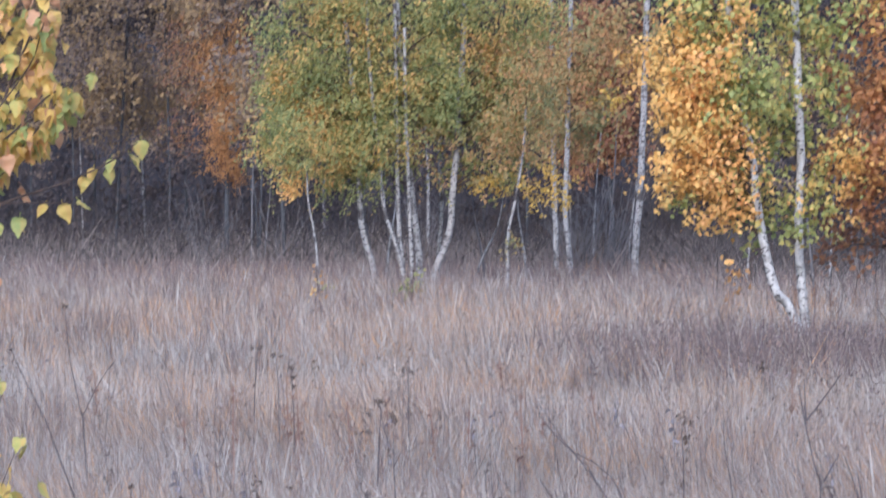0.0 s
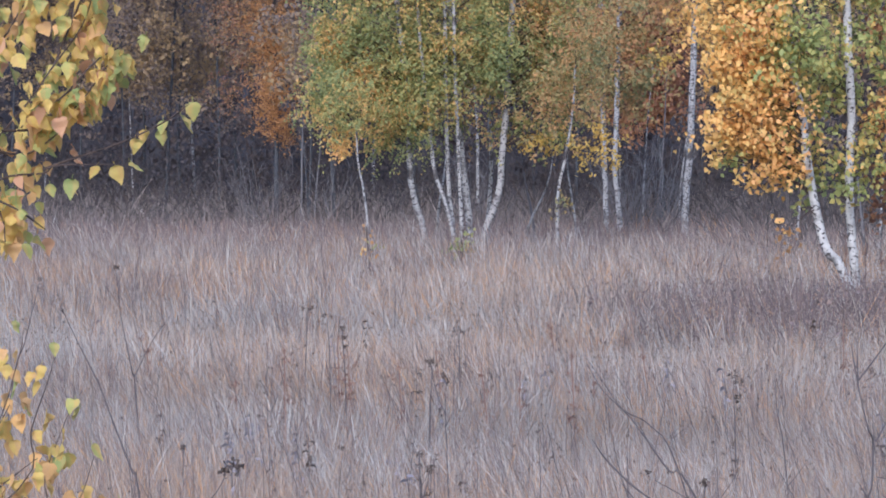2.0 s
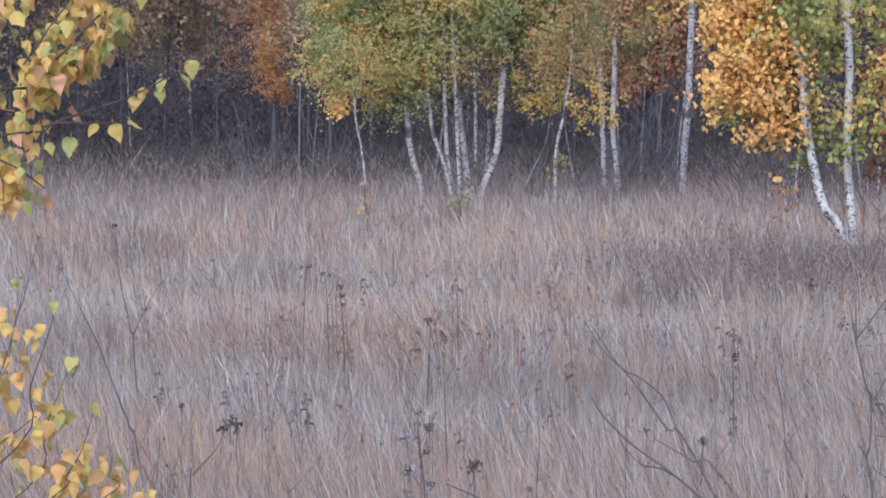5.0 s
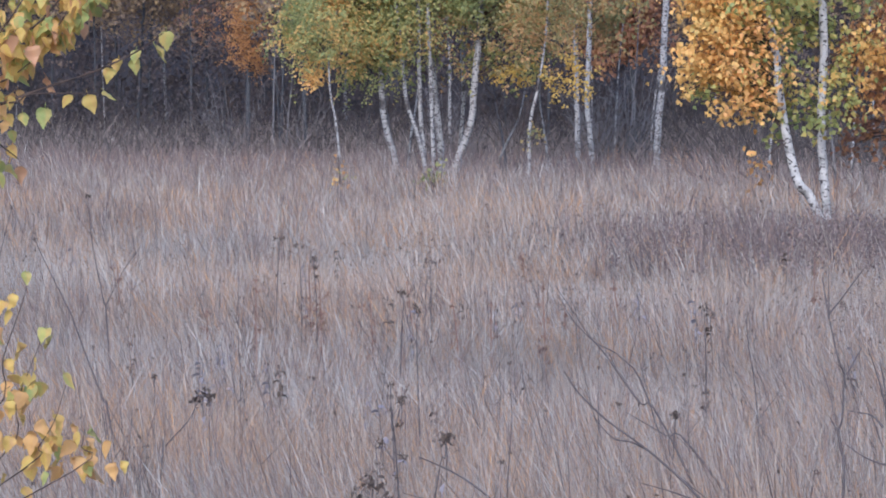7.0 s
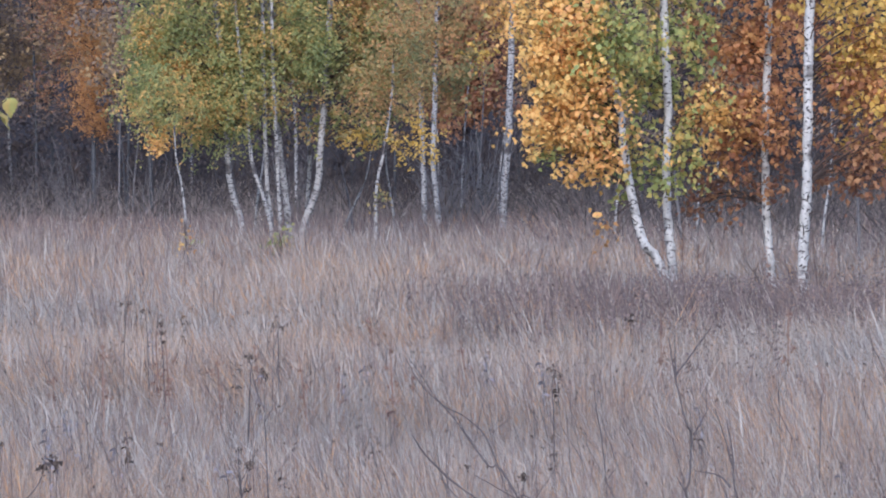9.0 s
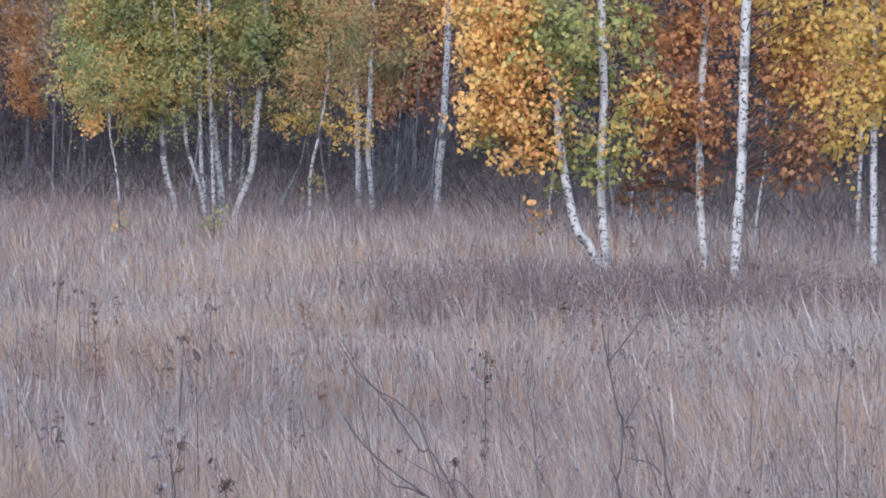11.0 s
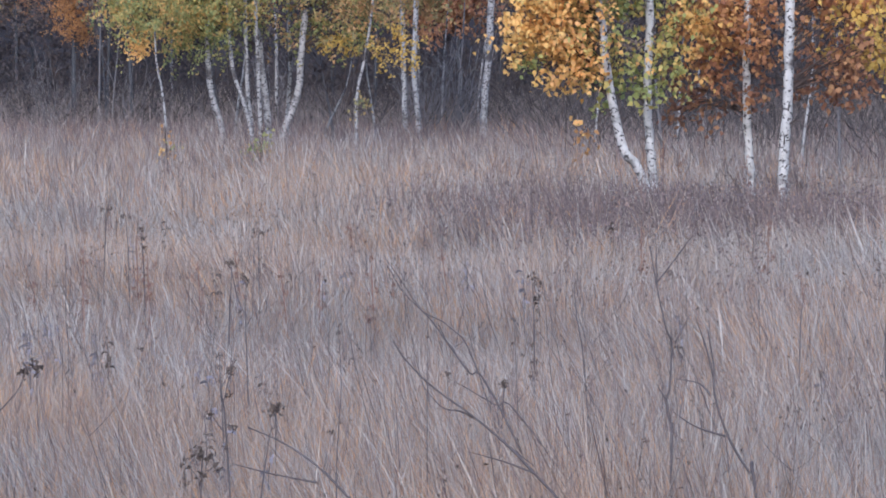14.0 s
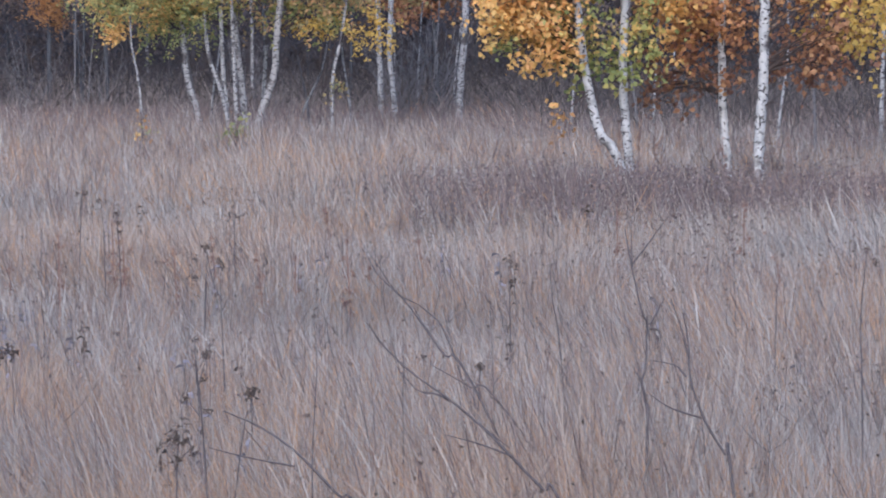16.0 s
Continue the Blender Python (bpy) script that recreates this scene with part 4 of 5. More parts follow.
strip("brushwood", 2300, 42, 60, 0.085, 0.24, 0.7, 2.0, 0.009, (0.0, 0.0), 0.7, SHADED_BRUSH, 33, "thin bare shoots behind the near birches", "brushwood", stray=0.35)


def far_wood(name, n, near, far, low, high, size, colour, seed, label):
    rng = np.random.RandomState(seed)
    y = rng.uniform(near, far, n)
    x = y * rng.uniform(-0.22, 0.29, n)
    z = rng.uniform(low, high, n) * (0.75 + 0.25 * value_noise(x + 90, y, 3.0, 8))
    ok = value_noise(x + 40, z + 40, 1.1, 12) > 0.3
    return tagged(new(name, leaf_cloud(name, np.c_[x, y, z][ok], size, LEAF[colour], rng, plain=True)), label, "foliage", kind="stuff")


# the first three take near-black leaf colours that stand for the wood's shade
far_wood("wood_foliage", 42000, 98, 116, 0.2, 15, 0.26, "gloom", 41, "foliage deep in the wood, shade put into its brown")
far_wood("shrub_foliage", 30000, 66, 94, 0.2, 2.9, 0.075, "gloom", 42, "withered brown shrub leaves coloured as if in shade")
far_wood("shrub_foliage", 9000, 60, 76, 0.2, 1.3, 0.045, "gloom", 44, "low shrub leaves along the wood, brown darkened as shade")
far_wood("wood_canopy", 14000, 70, 98, 7.0, 14, 0.24, "brown", 43, "brown autumn canopy over the wood")



def bare_shrub(x, y, high, wide, shoots, material, seed, label, name="bare_shrub", category="shrub"):
    """A leafless shrub: forked shoots that rise and spread from one foot."""
    rng = random.Random(seed)
    top = thing(name, x, y, 0, label, category, "bare shrubs in the wood")
    for _ in range(shoots):
        h, sx, sy = high * rng.uniform(0.55, 1.0), wide * rng.uniform(-1, 1), 0.5 * wide * rng.uniform(-1, 1)
        foot = (rng.uniform(-0.1, 0.1), rng.uniform(-0.1, 0.1), -0.05)
        line = smooth_line([foot, (sx * 0.3, sy * 0.3, h * 0.35), (sx * 0.65 + rng.uniform(-0.08, 0.08), sy * 0.65, h * 0.7), (sx, sy, h)], 3)
        r = 0.006 * high * rng.uniform(0.6, 1.3)
        pieces = [tube(line, [r * (1 - 0.75 * i / (len(line) - 1)) for i in range(len(line))], 5, 0.1, rng)]
        for _ in range(4):
            o = rng.choice(line[3:])
            e = o + Vector((rng.uniform(-0.4, 0.4), rng.uniform(-0.2, 0.2), rng.uniform(0.15, 0.5))) * high * 0.3
            pieces.append(tube(smooth_line([o, o.lerp(e, 0.5) + Vector((0, 0, 0.04)), e], 2), [r * 0.5, r * 0.45, r * 0.4, r * 0.3, r * 0.15], 4))
        part("shoot", mesh_of("shoot", *joined(pieces), material), top)
    return top


PALE_TWIG = barky("pale_twig_bark", (0.235, 0.22, 0.235), (0.11, 0.10, 0.11), 0.6, 0.6)
for k, (x, y, h) in enumerate(((4.72, 29.7, 1.0), (4.60, 30.3, 0.85), (4.30, 30.0, 0.9), (3.95, 30.6, 0.8))):
    bare_shrub(x, y, h, 0.4, 4, TWIG, 600 + k, "thin dark bare shrub at a birch's foot")
srng = random.Random(61)
for k in range(7):
    yy = srng.uniform(58, 64)
    bare_shrub(yy * srng.uniform(0.048, 0.068), yy, srng.uniform(1.7, 2.4), 0.8, 9, PALE_TWIG, 620 + k, "bare pale grey shrub among brown undergrowth")
for k in range(16):
    yy = srng.uniform(60, 76)
    bare_shrub(yy * srng.uniform(-0.09, 0.2), yy, srng.uniform(1.5, 2.4), 0.8, 8, TWIG if k % 3 else PALE_TWIG, 640 + k, "leafless dark shrub at the wood's edge")
for k, (s, yy, high, tilt) in enumerate(((-0.0385, 66, 3.2, 0.12), (-0.036, 68, 3.0, -0.2), (-0.0345, 67, 2.8, 0.1), (-0.0045, 52, 2.2, -0.1), (-0.001, 53, 2.4, 0.15), (0.0225, 52, 1.9, 0.5), (0.027, 53, 2.2, -0.3),
                                         (0.038, 52, 2.3, -0.1), (0.056, 60, 3.2, 0.2), (0.0605, 62, 3.0, 0.15), (0.066, 64, 3.4, 0.3), (0.099, 46, 2.3, 0.1), (0.118, 44, 2.2, -0.1), (0.122, 46, 2.4, 0.1), (0.157, 42, 2.2, 0.12), (0.168, 41, 2.0, -0.05))):
    srng.seed(700 + k)
    top = thing("bare_sapling", s * yy, yy, 0, "thin pale leafless birch sapling in the undergrowth", "sapling", "bare saplings")
    line = smooth_line([(0, 0, -0.05), (tilt * 0.2, 0, high * 0.33), (tilt * 0.7 + srng.uniform(-0.06, 0.06), 0, high * 0.66), (tilt, 0, high)], 4)
    part("stem", mesh_of("stem", *tube(line, [0.024 - 0.017 * i / (len(line) - 1) for i in range(len(line))], 6, 0.1, srng), (DARK_BARK if k == 1 else PALE_TWIG) if k < 3 or k % 3 == 0 else HAZE_GREY_BARK, True), top)
    for _ in range(5):
        o = srng.choice(line[5:])
        e = o + Vector((srng.uniform(-0.3, 0.3), srng.uniform(-0.2, 0.2), srng.uniform(0.2, 0.5)))
        part("twig", mesh_of("twig", *tube([o, o.lerp(e, 0.5) + Vector((0, 0, 0.03)), e], [0.007, 0.005, 0.002], 4), TWIG), top)

# backdrop sheet behind the trees: the wood's bluish shade is put into its colour
WOOD_SHADE, hn, hl, hp = blank("painted_wood_shade")
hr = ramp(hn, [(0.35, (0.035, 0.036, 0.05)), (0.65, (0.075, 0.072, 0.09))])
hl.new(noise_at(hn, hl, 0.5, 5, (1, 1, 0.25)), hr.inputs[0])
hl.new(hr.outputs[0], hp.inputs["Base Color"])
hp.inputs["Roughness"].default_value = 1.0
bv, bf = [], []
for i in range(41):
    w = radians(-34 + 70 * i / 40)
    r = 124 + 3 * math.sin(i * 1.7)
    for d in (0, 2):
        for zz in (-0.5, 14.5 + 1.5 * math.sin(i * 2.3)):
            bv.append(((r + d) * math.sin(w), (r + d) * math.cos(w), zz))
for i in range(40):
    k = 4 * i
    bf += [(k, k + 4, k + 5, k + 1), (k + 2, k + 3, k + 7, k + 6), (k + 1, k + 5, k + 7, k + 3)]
tagged(new("backdrop", mesh_of("backdrop", bv, bf, WOOD_SHADE)), "backdrop sheet coloured as the wood's shaded depth", "backdrop", kind="structure")


UPPER_TWIGS = [
    [(-1.17, 1.514), (-1.007, 1.74), (-0.9, 1.859), (-0.851, 1.928), (-0.788, 2.028), (-0.75, 2.116)],
    [(-1.17, 1.54), (-0.982, 1.682), (-0.87, 1.702), (-0.832, 1.72), (-0.688, 1.722)],
    [(-0.907, 1.696), (-0.823, 1.729), (-0.7, 1.77), (-0.606, 1.815), (-0.544, 1.855)],
    [(-0.9, 1.859), (-0.832, 1.865), (-0.744, 1.953), (-0.654, 1.997)],
    [(-0.957, 1.796), (-0.87, 1.803), (-0.794, 1.853), (-0.713, 1.965)],
    [(-1.057, 1.677), (-0.932, 1.627), (-0.87, 1.577)],
    [(-1.083, 1.915), (-0.97, 1.991), (-0.907, 2.078), (-0.83, 2.19)],
    [(-0.851, 1.928), (-0.80, 2.06), (-0.74, 2.17), (-0.71, 2.25)],
    [(-1.032, 1.715), (-0.97, 1.615), (-0.951, 1.552)],
    [(-0.982, 1.753), (-0.907, 1.746), (-0.819, 1.803)],
]
LOWER_TWIGS = [
    [(-1.195, 0.913), (-0.995, 1.114), (-0.926, 1.289), (-0.913, 1.364)],
    [(-0.932, 1.001), (-0.895, 1.136), (-0.867, 1.239), (-0.847, 1.301)],
    [(-1.057, 1.038), (-0.982, 1.131), (-0.951, 1.189)],
    [(-0.907, 0.913), (-0.87, 1.038), (-0.813, 1.176)],
    [(-0.857, 0.888), (-0.823, 0.938), (-0.782, 1.001), (-0.763, 1.076)],
    [(-0.744, 0.888), (-0.728, 0.938), (-0.717, 0.982)],
    [(-1.02, 0.963), (-0.932, 1.038), (-0.882, 1.076)],
]
UPPER_LEAVES = [(-0.65, 1.99, 'g'), (-0.54, 1.84, 'g'), (-0.57, 1.81, 'g'), (-0.61, 1.8, 'g'), (-0.62, 1.78, 'g'), (-0.65, 1.78, 'y'), (-0.67, 1.76, 'y'), (-0.76, 1.7, 'y'), (-0.72, 1.7, 'y'), (-0.68, 1.71, 'g'), (-0.81, 1.74, 'r'), (-0.81, 1.67, 'g'), (-0.82, 1.66, 'y'), (-0.86, 1.66, 'g'), (-0.89, 1.62, 'g'), (-0.94, 1.6, 'y'), (-0.94, 1.57, 'y')]
LOWER_LEAVES = [(-0.85, 1.31, 'g'), (-0.88, 1.26, 'y'), (-0.9, 1.24, 'y'), (-0.89, 1.22, 'y'), (-0.93, 1.18, 'o'), (-0.93, 1.15, 'o'), (-0.81, 1.18, 'g'), (-0.8, 1.16, 'g'), (-0.83, 1.12, 'y'), (-0.87, 1.15, 'y'), (-0.9, 1.11, 'y'), (-0.96, 1.26, 'y'), (-0.77, 1.08, 'g')]


# ---- birch sapling close to the camera ----
def near_leaf(k, material):
    """A birch leaf hanging by its stalk: broad below the stalk, toothed, drawn out to a point, folded and curled."""
    rng = random.Random(900 + k)
    shape = [(0.0, 0.0), (0.22, -0.02), (0.40, 0.08), (0.46, 0.22), (0.42, 0.40), (0.31, 0.58), (0.17, 0.76), (0.06, 0.91), (0.0, 1.0)]
    outline = []
    for (w0, d0), (w1, d1) in zip(shape, shape[1:]):
        outline += [(w0, d0), (0.5 * (w0 + w1) + 0.035, 0.5 * (d0 + d1) + 0.03)]
    outline.append(shape[-1])
    fold, curl, skew = rng.uniform(0.1, 0.6), rng.uniform(-0.4, 0.6), rng.uniform(-0.14, 0.14)
    verts, faces = [], []
    for side in (1, -1):
        for w, d in outline:
            w2 = 0.84 * w * rng.uniform(0.9, 1.07)
            verts.append((side * w2 + skew * d, fold * w2 * (1 + 0.6 * math.sin(9 * d + k)) + curl * d * d * 0.4, -d))
    n = len(outline)
    mid = len(verts)
    for w, d in outline:
        verts.append((skew * d, curl * d * d * 0.4 - 0.02, -d))
    for s in (0, n):
        for i in range(n - 1):
            q = (s + i, s + i + 1, mid + i + 1, mid + i)
            faces.append(q if s == 0 else q[::-1])
    sv, sf = tube([Vector((0, 0, 0.28)), Vector((0.02, 0, 0.12)), Vector((0, 0, -0.05))], [0.018] * 3, 4)
    verts, faces = joined([([Vector(v) for v in verts], faces), (sv, sf)])
    return mesh_of("leaf", verts, faces, material, True)


def near_sapling(x, y):
    rng = random.Random(77)
    top = thing("birch_sapling", x, y, 0, "young birch with large yellow and green leaves close by", "sapling")
    stem = smooth_line([(0, 0, -0.05), (-0.03, 0, 0.8), (0.03, 0, 1.6), (0.02, 0, 2.3), (0.06, 0, 2.9)], 5)
    v, f = tube(stem, [0.016 - 0.011 * i / (len(stem) - 1) for i in range(len(stem))], 8, 0.05, rng)
    part("stem", mesh_of("stem", v, f, TWIG, True), top)
    lines = []
    for low, twigs in ((False, UPPER_TWIGS), (True, LOWER_TWIGS)):
        for t in twigs:
            pts = [Vector((a - x, rng.uniform(-0.09, 0.0), b)) for a, b in t]
            if t[0][0] < -1.1 or (low and t[0][1] < 1.1):
                pts.insert(0, spine_at(stem, t[0][1] - (0.06 if t[0][0] < -1.1 else 0.3)))
            line = smooth_line(pts, 4)
            v, f = tube(line, [(0.0021 if low else 0.0034) * (1 - 0.62 * i / (len(line) - 1)) for i in range(len(line))], 5, 0.1, rng)
            lines.append((low, line, part("twig", mesh_of("twig", v, f, TWIG, True), top)))
    tones = {"g": [(0.0, (0.28, 0.39, 0.15)), (0.4, (0.42, 0.49, 0.17)), (0.7, (0.60, 0.57, 0.18)), (1.0, (0.80, 0.60, 0.16))], "y": [(0.0, (0.60, 0.56, 0.20)), (0.35, (0.80, 0.61, 0.18)), (0.7, (0.86, 0.60, 0.17)), (1.0, (0.88, 0.56, 0.26))],
             "o": [(0.0, (0.84, 0.50, 0.16)), (1.0, (0.86, 0.54, 0.26))], "r": [(0.0, (0.66, 0.32, 0.18)), (1.0, (0.80, 0.48, 0.30))]}
    shapes = {}
    for key, colours in tones.items():
        m = leafy("sapling_leaf_" + {"g": "green", "y": "yellow", "o": "orange", "r": "red"}[key], colours, 2.0, 0.45, single=True, through_light=0.32, stain=((0.62, 0.36, 0.20), 2.6, 0.28))
        shapes[key] = [near_leaf(k, m) for k in range(7)]

    def hang(p, tone, twig):
        ob = part("leaf", rng.choice(shapes[tone]), twig)
        s = rng.uniform(0.028, 0.047)
        ob.matrix_local = pose(*p, rng.gauss(0, 22), rng.gauss(0, 16), rng.choice((0, 180)) + rng.gauss(0, 62)) @ Matrix.Diagonal((s, s, s, 1))

    for a, b, tone in UPPER_LEAVES + LOWER_LEAVES:
        p = Vector((a - x, rng.uniform(-0.05, 0.05), b + 0.018))
        hang(p, tone, min(lines, key=lambda q: min((p - w).length for w in q[1]))[2])
    for low, line, twig in lines:
        for _ in range(104 if not low else 24):
            p = rng.choice(line[len(line) // 4:]) + Vector((rng.gauss(0, 0.026), rng.gauss(0.05, 0.06), rng.gauss(-0.012, 0.025)))
            a, b = p.x + x, p.z
            if not low and (a > (-0.69 - max(0, 1.9 - b) * 1.5 - 0.25 * max(0, b - 1.99) if b > 1.77 else -0.875) or b < 1.54 or (b < 1.77 and rng.random() < 0.72)):
                continue
            if low and b > 1.12 and a > -0.92:
                continue
            hang(p, rng.choice("gggyyyyyoor" if not low else "yyyoooog"), twig)
    return top


near_sapling(-1.28, 8.0)


# ---- dead weeds and twigs standing in the grass ----
def tuft(c, r, rng, n=24):
    """A ragged seed head: many small angular seeds and a few shrivelled flaps."""
    pieces = []
    for _ in range(n):
        o = Vector(c) + Vector((rng.gauss(0, 0.5), rng.gauss(0, 0.5), rng.gauss(0, 0.42))) * r
        s = r * rng.uniform(0.22, 0.5)
        pts = [o + Vector((rng.uniform(-1, 1), rng.uniform(-1, 1), rng.uniform(-1, 1))).normalized() * s for _ in range(4)]
        pieces.append((pts, [(0, 1, 2), (0, 2, 3), (0, 3, 1), (1, 3, 2)]))
    return joined(pieces)


def weed(name, x, y, lines, heads, thick, label, material, seed, category):
    rng = random.Random(seed)
    top = thing(name, x, y, 0, label, category, "dead weeds in the meadow")
    for i, l in enumerate(lines):
        line = smooth_line([(a, rng.uniform(-0.015, 0.015), b) for a, b in l], 4)
        r = thick * (1.0 if i == 0 else 0.62)
        v, f = tube(line, [r * (1 - 0.65 * k / (len(line) - 1)) for k in range(len(line))], 6, 0.15, rng)
        part("stem" if i == 0 else "side_stem", mesh_of("stem", v, f, material, True), top)
    for a, b, r in heads:
        part("seed_head", mesh_of("seed_head", *tuft((a, 0, b), r * 0.68, rng), SEED), top, kind="stuff")
    return top


weed("dead_twig", 1.129, 8.61, [[(0.0, -0.03), (-0.291, 0.616), (-0.338, 0.657), (-0.416, 0.738), (-0.48, 0.805), (-0.567, 0.879), (-0.656, 0.943), (-0.726, 1.01), (-0.761, 1.062)], [(-0.567, 0.876), (-0.601, 0.893), (-0.644, 0.903), (-0.695, 0.96)], [(-0.48, 0.805), (-0.419, 0.758)], [(-0.416, 0.742), (-0.493, 0.771), (-0.581, 0.796)]], [], 0.0043, "long bare grey twig leaning over the dry grass", DEAD_STEM, 1, "twig")
weed("dead_twig", 0.628, 8.61, [[(0.0, -0.03), (-0.275, 0.589), (-0.332, 0.65), (-0.437, 0.759), (-0.524, 0.816), (-0.608, 0.854)], [(-0.437, 0.72), (-0.545, 0.742), (-0.644, 0.766)]], [], 0.0043, "bare dark twig lying across dry grass", DEAD_STEM, 2, "twig")
weed("dead_twig", 1.336, 10.39, [[(0.0, -0.03), (-0.5, 0.673), (-0.594, 0.733), (-0.713, 0.801)]], [(-0.734, 0.822, 0.016), (-0.568, 0.796, 0.018)], 0.0033, "short dark dead stalk with seed heads", DEAD_STEM, 3, "weed")
weed("dead_twig", 1.117, 10.39, [[(0.0, -0.03), (-0.375, 0.749), (-0.451, 0.826), (-0.519, 0.92), (-0.57, 0.988), (-0.643, 1.06), (-0.69, 1.138)], [(-0.519, 0.92), (-0.544, 0.975)]], [], 0.0033, "thin arching bare twig in the grass", DEAD_STEM, 4, "twig")
weed("dead_sapling", 1.170, 9.67, [[(0.0, -0.03), (0.0, 0.695), (0.0, 0.733), (-0.014, 0.812), (-0.005, 0.856), (-0.002, 0.97), (-0.018, 1.005), (-0.045, 1.127), (-0.062, 1.232)], [(-0.044, 1.136), (-0.009, 1.18), (0.035, 1.241), (0.053, 1.264)], [(0.005, 0.97), (0.048, 1.048)], [(-0.014, 0.812), (-0.045, 0.862)], [(-0.045, 1.127), (-0.048, 1.241)]], [(-0.006, 1.162, 0.012), (0.0, 1.147, 0.009)], 0.0042, "forked bare dead sapling in the meadow", DEAD_STEM, 5, "sapling")
weed("dead_sapling", 1.376, 8.94, [[(0.0, -0.03), (-0.085, 0.678), (-0.098, 0.702), (-0.15, 0.786), (-0.19, 0.899), (-0.19, 0.972), (-0.207, 1.061)], [(-0.158, 0.794), (-0.239, 0.822), (-0.291, 0.856)], [(-0.199, 0.899), (-0.227, 0.928), (-0.287, 0.94)], [(-0.19, 0.944), (-0.209, 1.014), (-0.239, 1.098)]], [(-0.231, 1.116, 0.01), (-0.209, 1.112, 0.008)], 0.0045, "branching grey dead sapling in the meadow", DEAD_STEM, 6, "sapling")
weed("dead_weed", 1.893, 10.39, [[(0.0, -0.03), (-0.008, 0.696), (-0.012, 0.922), (0.002, 1.128)], [(-0.012, 0.922), (-0.027, 0.975)]], [(0.002, 1.128, 0.015), (0.03, 1.089, 0.016)], 0.0033, "tall dead weed stalk with a dark head", DEAD_STEM, 7, "weed")
weed("dead_tansy", 0.023, 8.61, [[(0.0, -0.03), (-0.053, 0.823), (-0.066, 0.928), (-0.07, 1.027)], [(-0.066, 0.893), (-0.047, 0.974), (-0.046, 0.991)], [(-0.061, 0.866), (-0.039, 0.851)], [(-0.061, 0.845), (-0.081, 0.872), (-0.092, 0.886)]], [(-0.046, 0.991, 0.019), (-0.049, 0.932, 0.015), (-0.092, 0.886, 0.019), (-0.037, 0.855, 0.019), (-0.07, 0.967, 0.011), (-0.055, 0.805, 0.016)], 0.0027, "dead tansy with dark clustered heads", DEAD_STEM, 8, "weed")
weed("dead_tansy", -0.028, 8.82, [[(0.0, -0.03), (0.093, 0.747), (0.114, 0.83), (0.117, 0.864)]], [(0.117, 0.871, 0.03), (0.122, 0.885, 0.019)], 0.0022, "dead tansy stalk with one dark head", DEAD_STEM, 9, "weed")
weed("dead_dock", -0.105, 8.61, [[(0.0, -0.03), (0.014, 0.69), (0.017, 0.758), (0.019, 0.798)], [(0.017, 0.731), (0.054, 0.771)], [(0.017, 0.717), (-0.013, 0.758)]], [(0.007, 0.792, 0.03), (0.03, 0.778, 0.024), (0.054, 0.758, 0.022), (0.017, 0.738, 0.024)], 0.0027, "dark withered dock clump in the grass", DEAD_STEM, 10, "weed")
weed("dead_weed", 0.239, 8.82, [[(0.0, -0.03), (0.0, 0.664), (0.0, 0.705), (0.004, 0.813), (0.011, 0.936), (0.004, 1.063)]], [(0.004, 1.063, 0.008), (0.008, 0.843, 0.008)], 0.0022, "single straight dark weed stalk", DEAD_STEM, 11, "weed")
weed("dead_weed", 0.047, 12.15, [[(0.0, -0.03), (-0.017, 0.669), (-0.024, 0.821), (-0.026, 0.954)], [(-0.022, 0.859), (-0.055, 0.935), (-0.074, 1.038)], [(-0.024, 0.821), (0.006, 0.878)]], [(-0.026, 0.974, 0.027), (-0.036, 0.996, 0.015), (-0.074, 1.044, 0.019), (-0.041, 0.878, 0.011)], 0.0030, "dead weed with a round brown head", DEAD_STEM, 12, "weed")
weed("dead_weed", -1.238, 15.34, [[(0.0, -0.03), (-0.054, 0.722), (-0.069, 0.818), (-0.117, 1.058), (-0.131, 1.25)], [(-0.057, 0.794), (0.015, 0.938), (0.1, 1.058)]], [(-0.131, 1.26, 0.022)], 0.0038, "tall forked weed stalk with a dark head", DEAD_STEM, 13, "weed")
weed("dead_twig", -0.894, 11.95, [[(0.0, -0.03), (-0.105, 0.631), (-0.124, 0.687), (-0.189, 0.856), (-0.236, 0.987), (-0.292, 1.099), (-0.352, 1.221)]], [(-0.352, 1.224, 0.011)], 0.0037, "arching dark twig in the meadow", DEAD_STEM, 14, "twig")
weed("dead_weed", -0.776, 10.51, [[(0.0, -0.03), (0.054, 0.65), (0.062, 0.683), (0.128, 0.757), (0.157, 0.815)]], [(0.169, 0.834, 0.043), (0.147, 0.815, 0.023), (0.189, 0.82, 0.023)], 0.0033, "leaning dead weed with a dark tuft", DEAD_STEM, 15, "weed")
weed("dead_weed", 0.110, 10.67, [[(0.0, -0.03), (0.0, 0.633), (0.0, 0.683)]], [(0.0, 0.692, 0.027)], 0.0027, "low dead weed with a brown tuft", DEAD_STEM, 16, "weed")
weed("dead_weed", 1.107, 13.30, [[(0.0, -0.03), (-0.012, 0.692), (-0.016, 0.817), (-0.02, 0.9)]], [(-0.02, 0.925, 0.025), (-0.012, 0.9, 0.017)], 0.0033, "dead weed with a small dark head", DEAD_STEM, 17, "weed")
weed("dead_yarrow", -0.687, 18.10, [[(0.0, -0.03), (0.018, 0.707), (0.023, 0.82), (0.023, 0.948)]], [(0.009, 0.968, 0.028), (0.04, 0.965, 0.026)], 0.0034, "dead yarrow with flat dark heads", DEAD_STEM, 18, "weed")
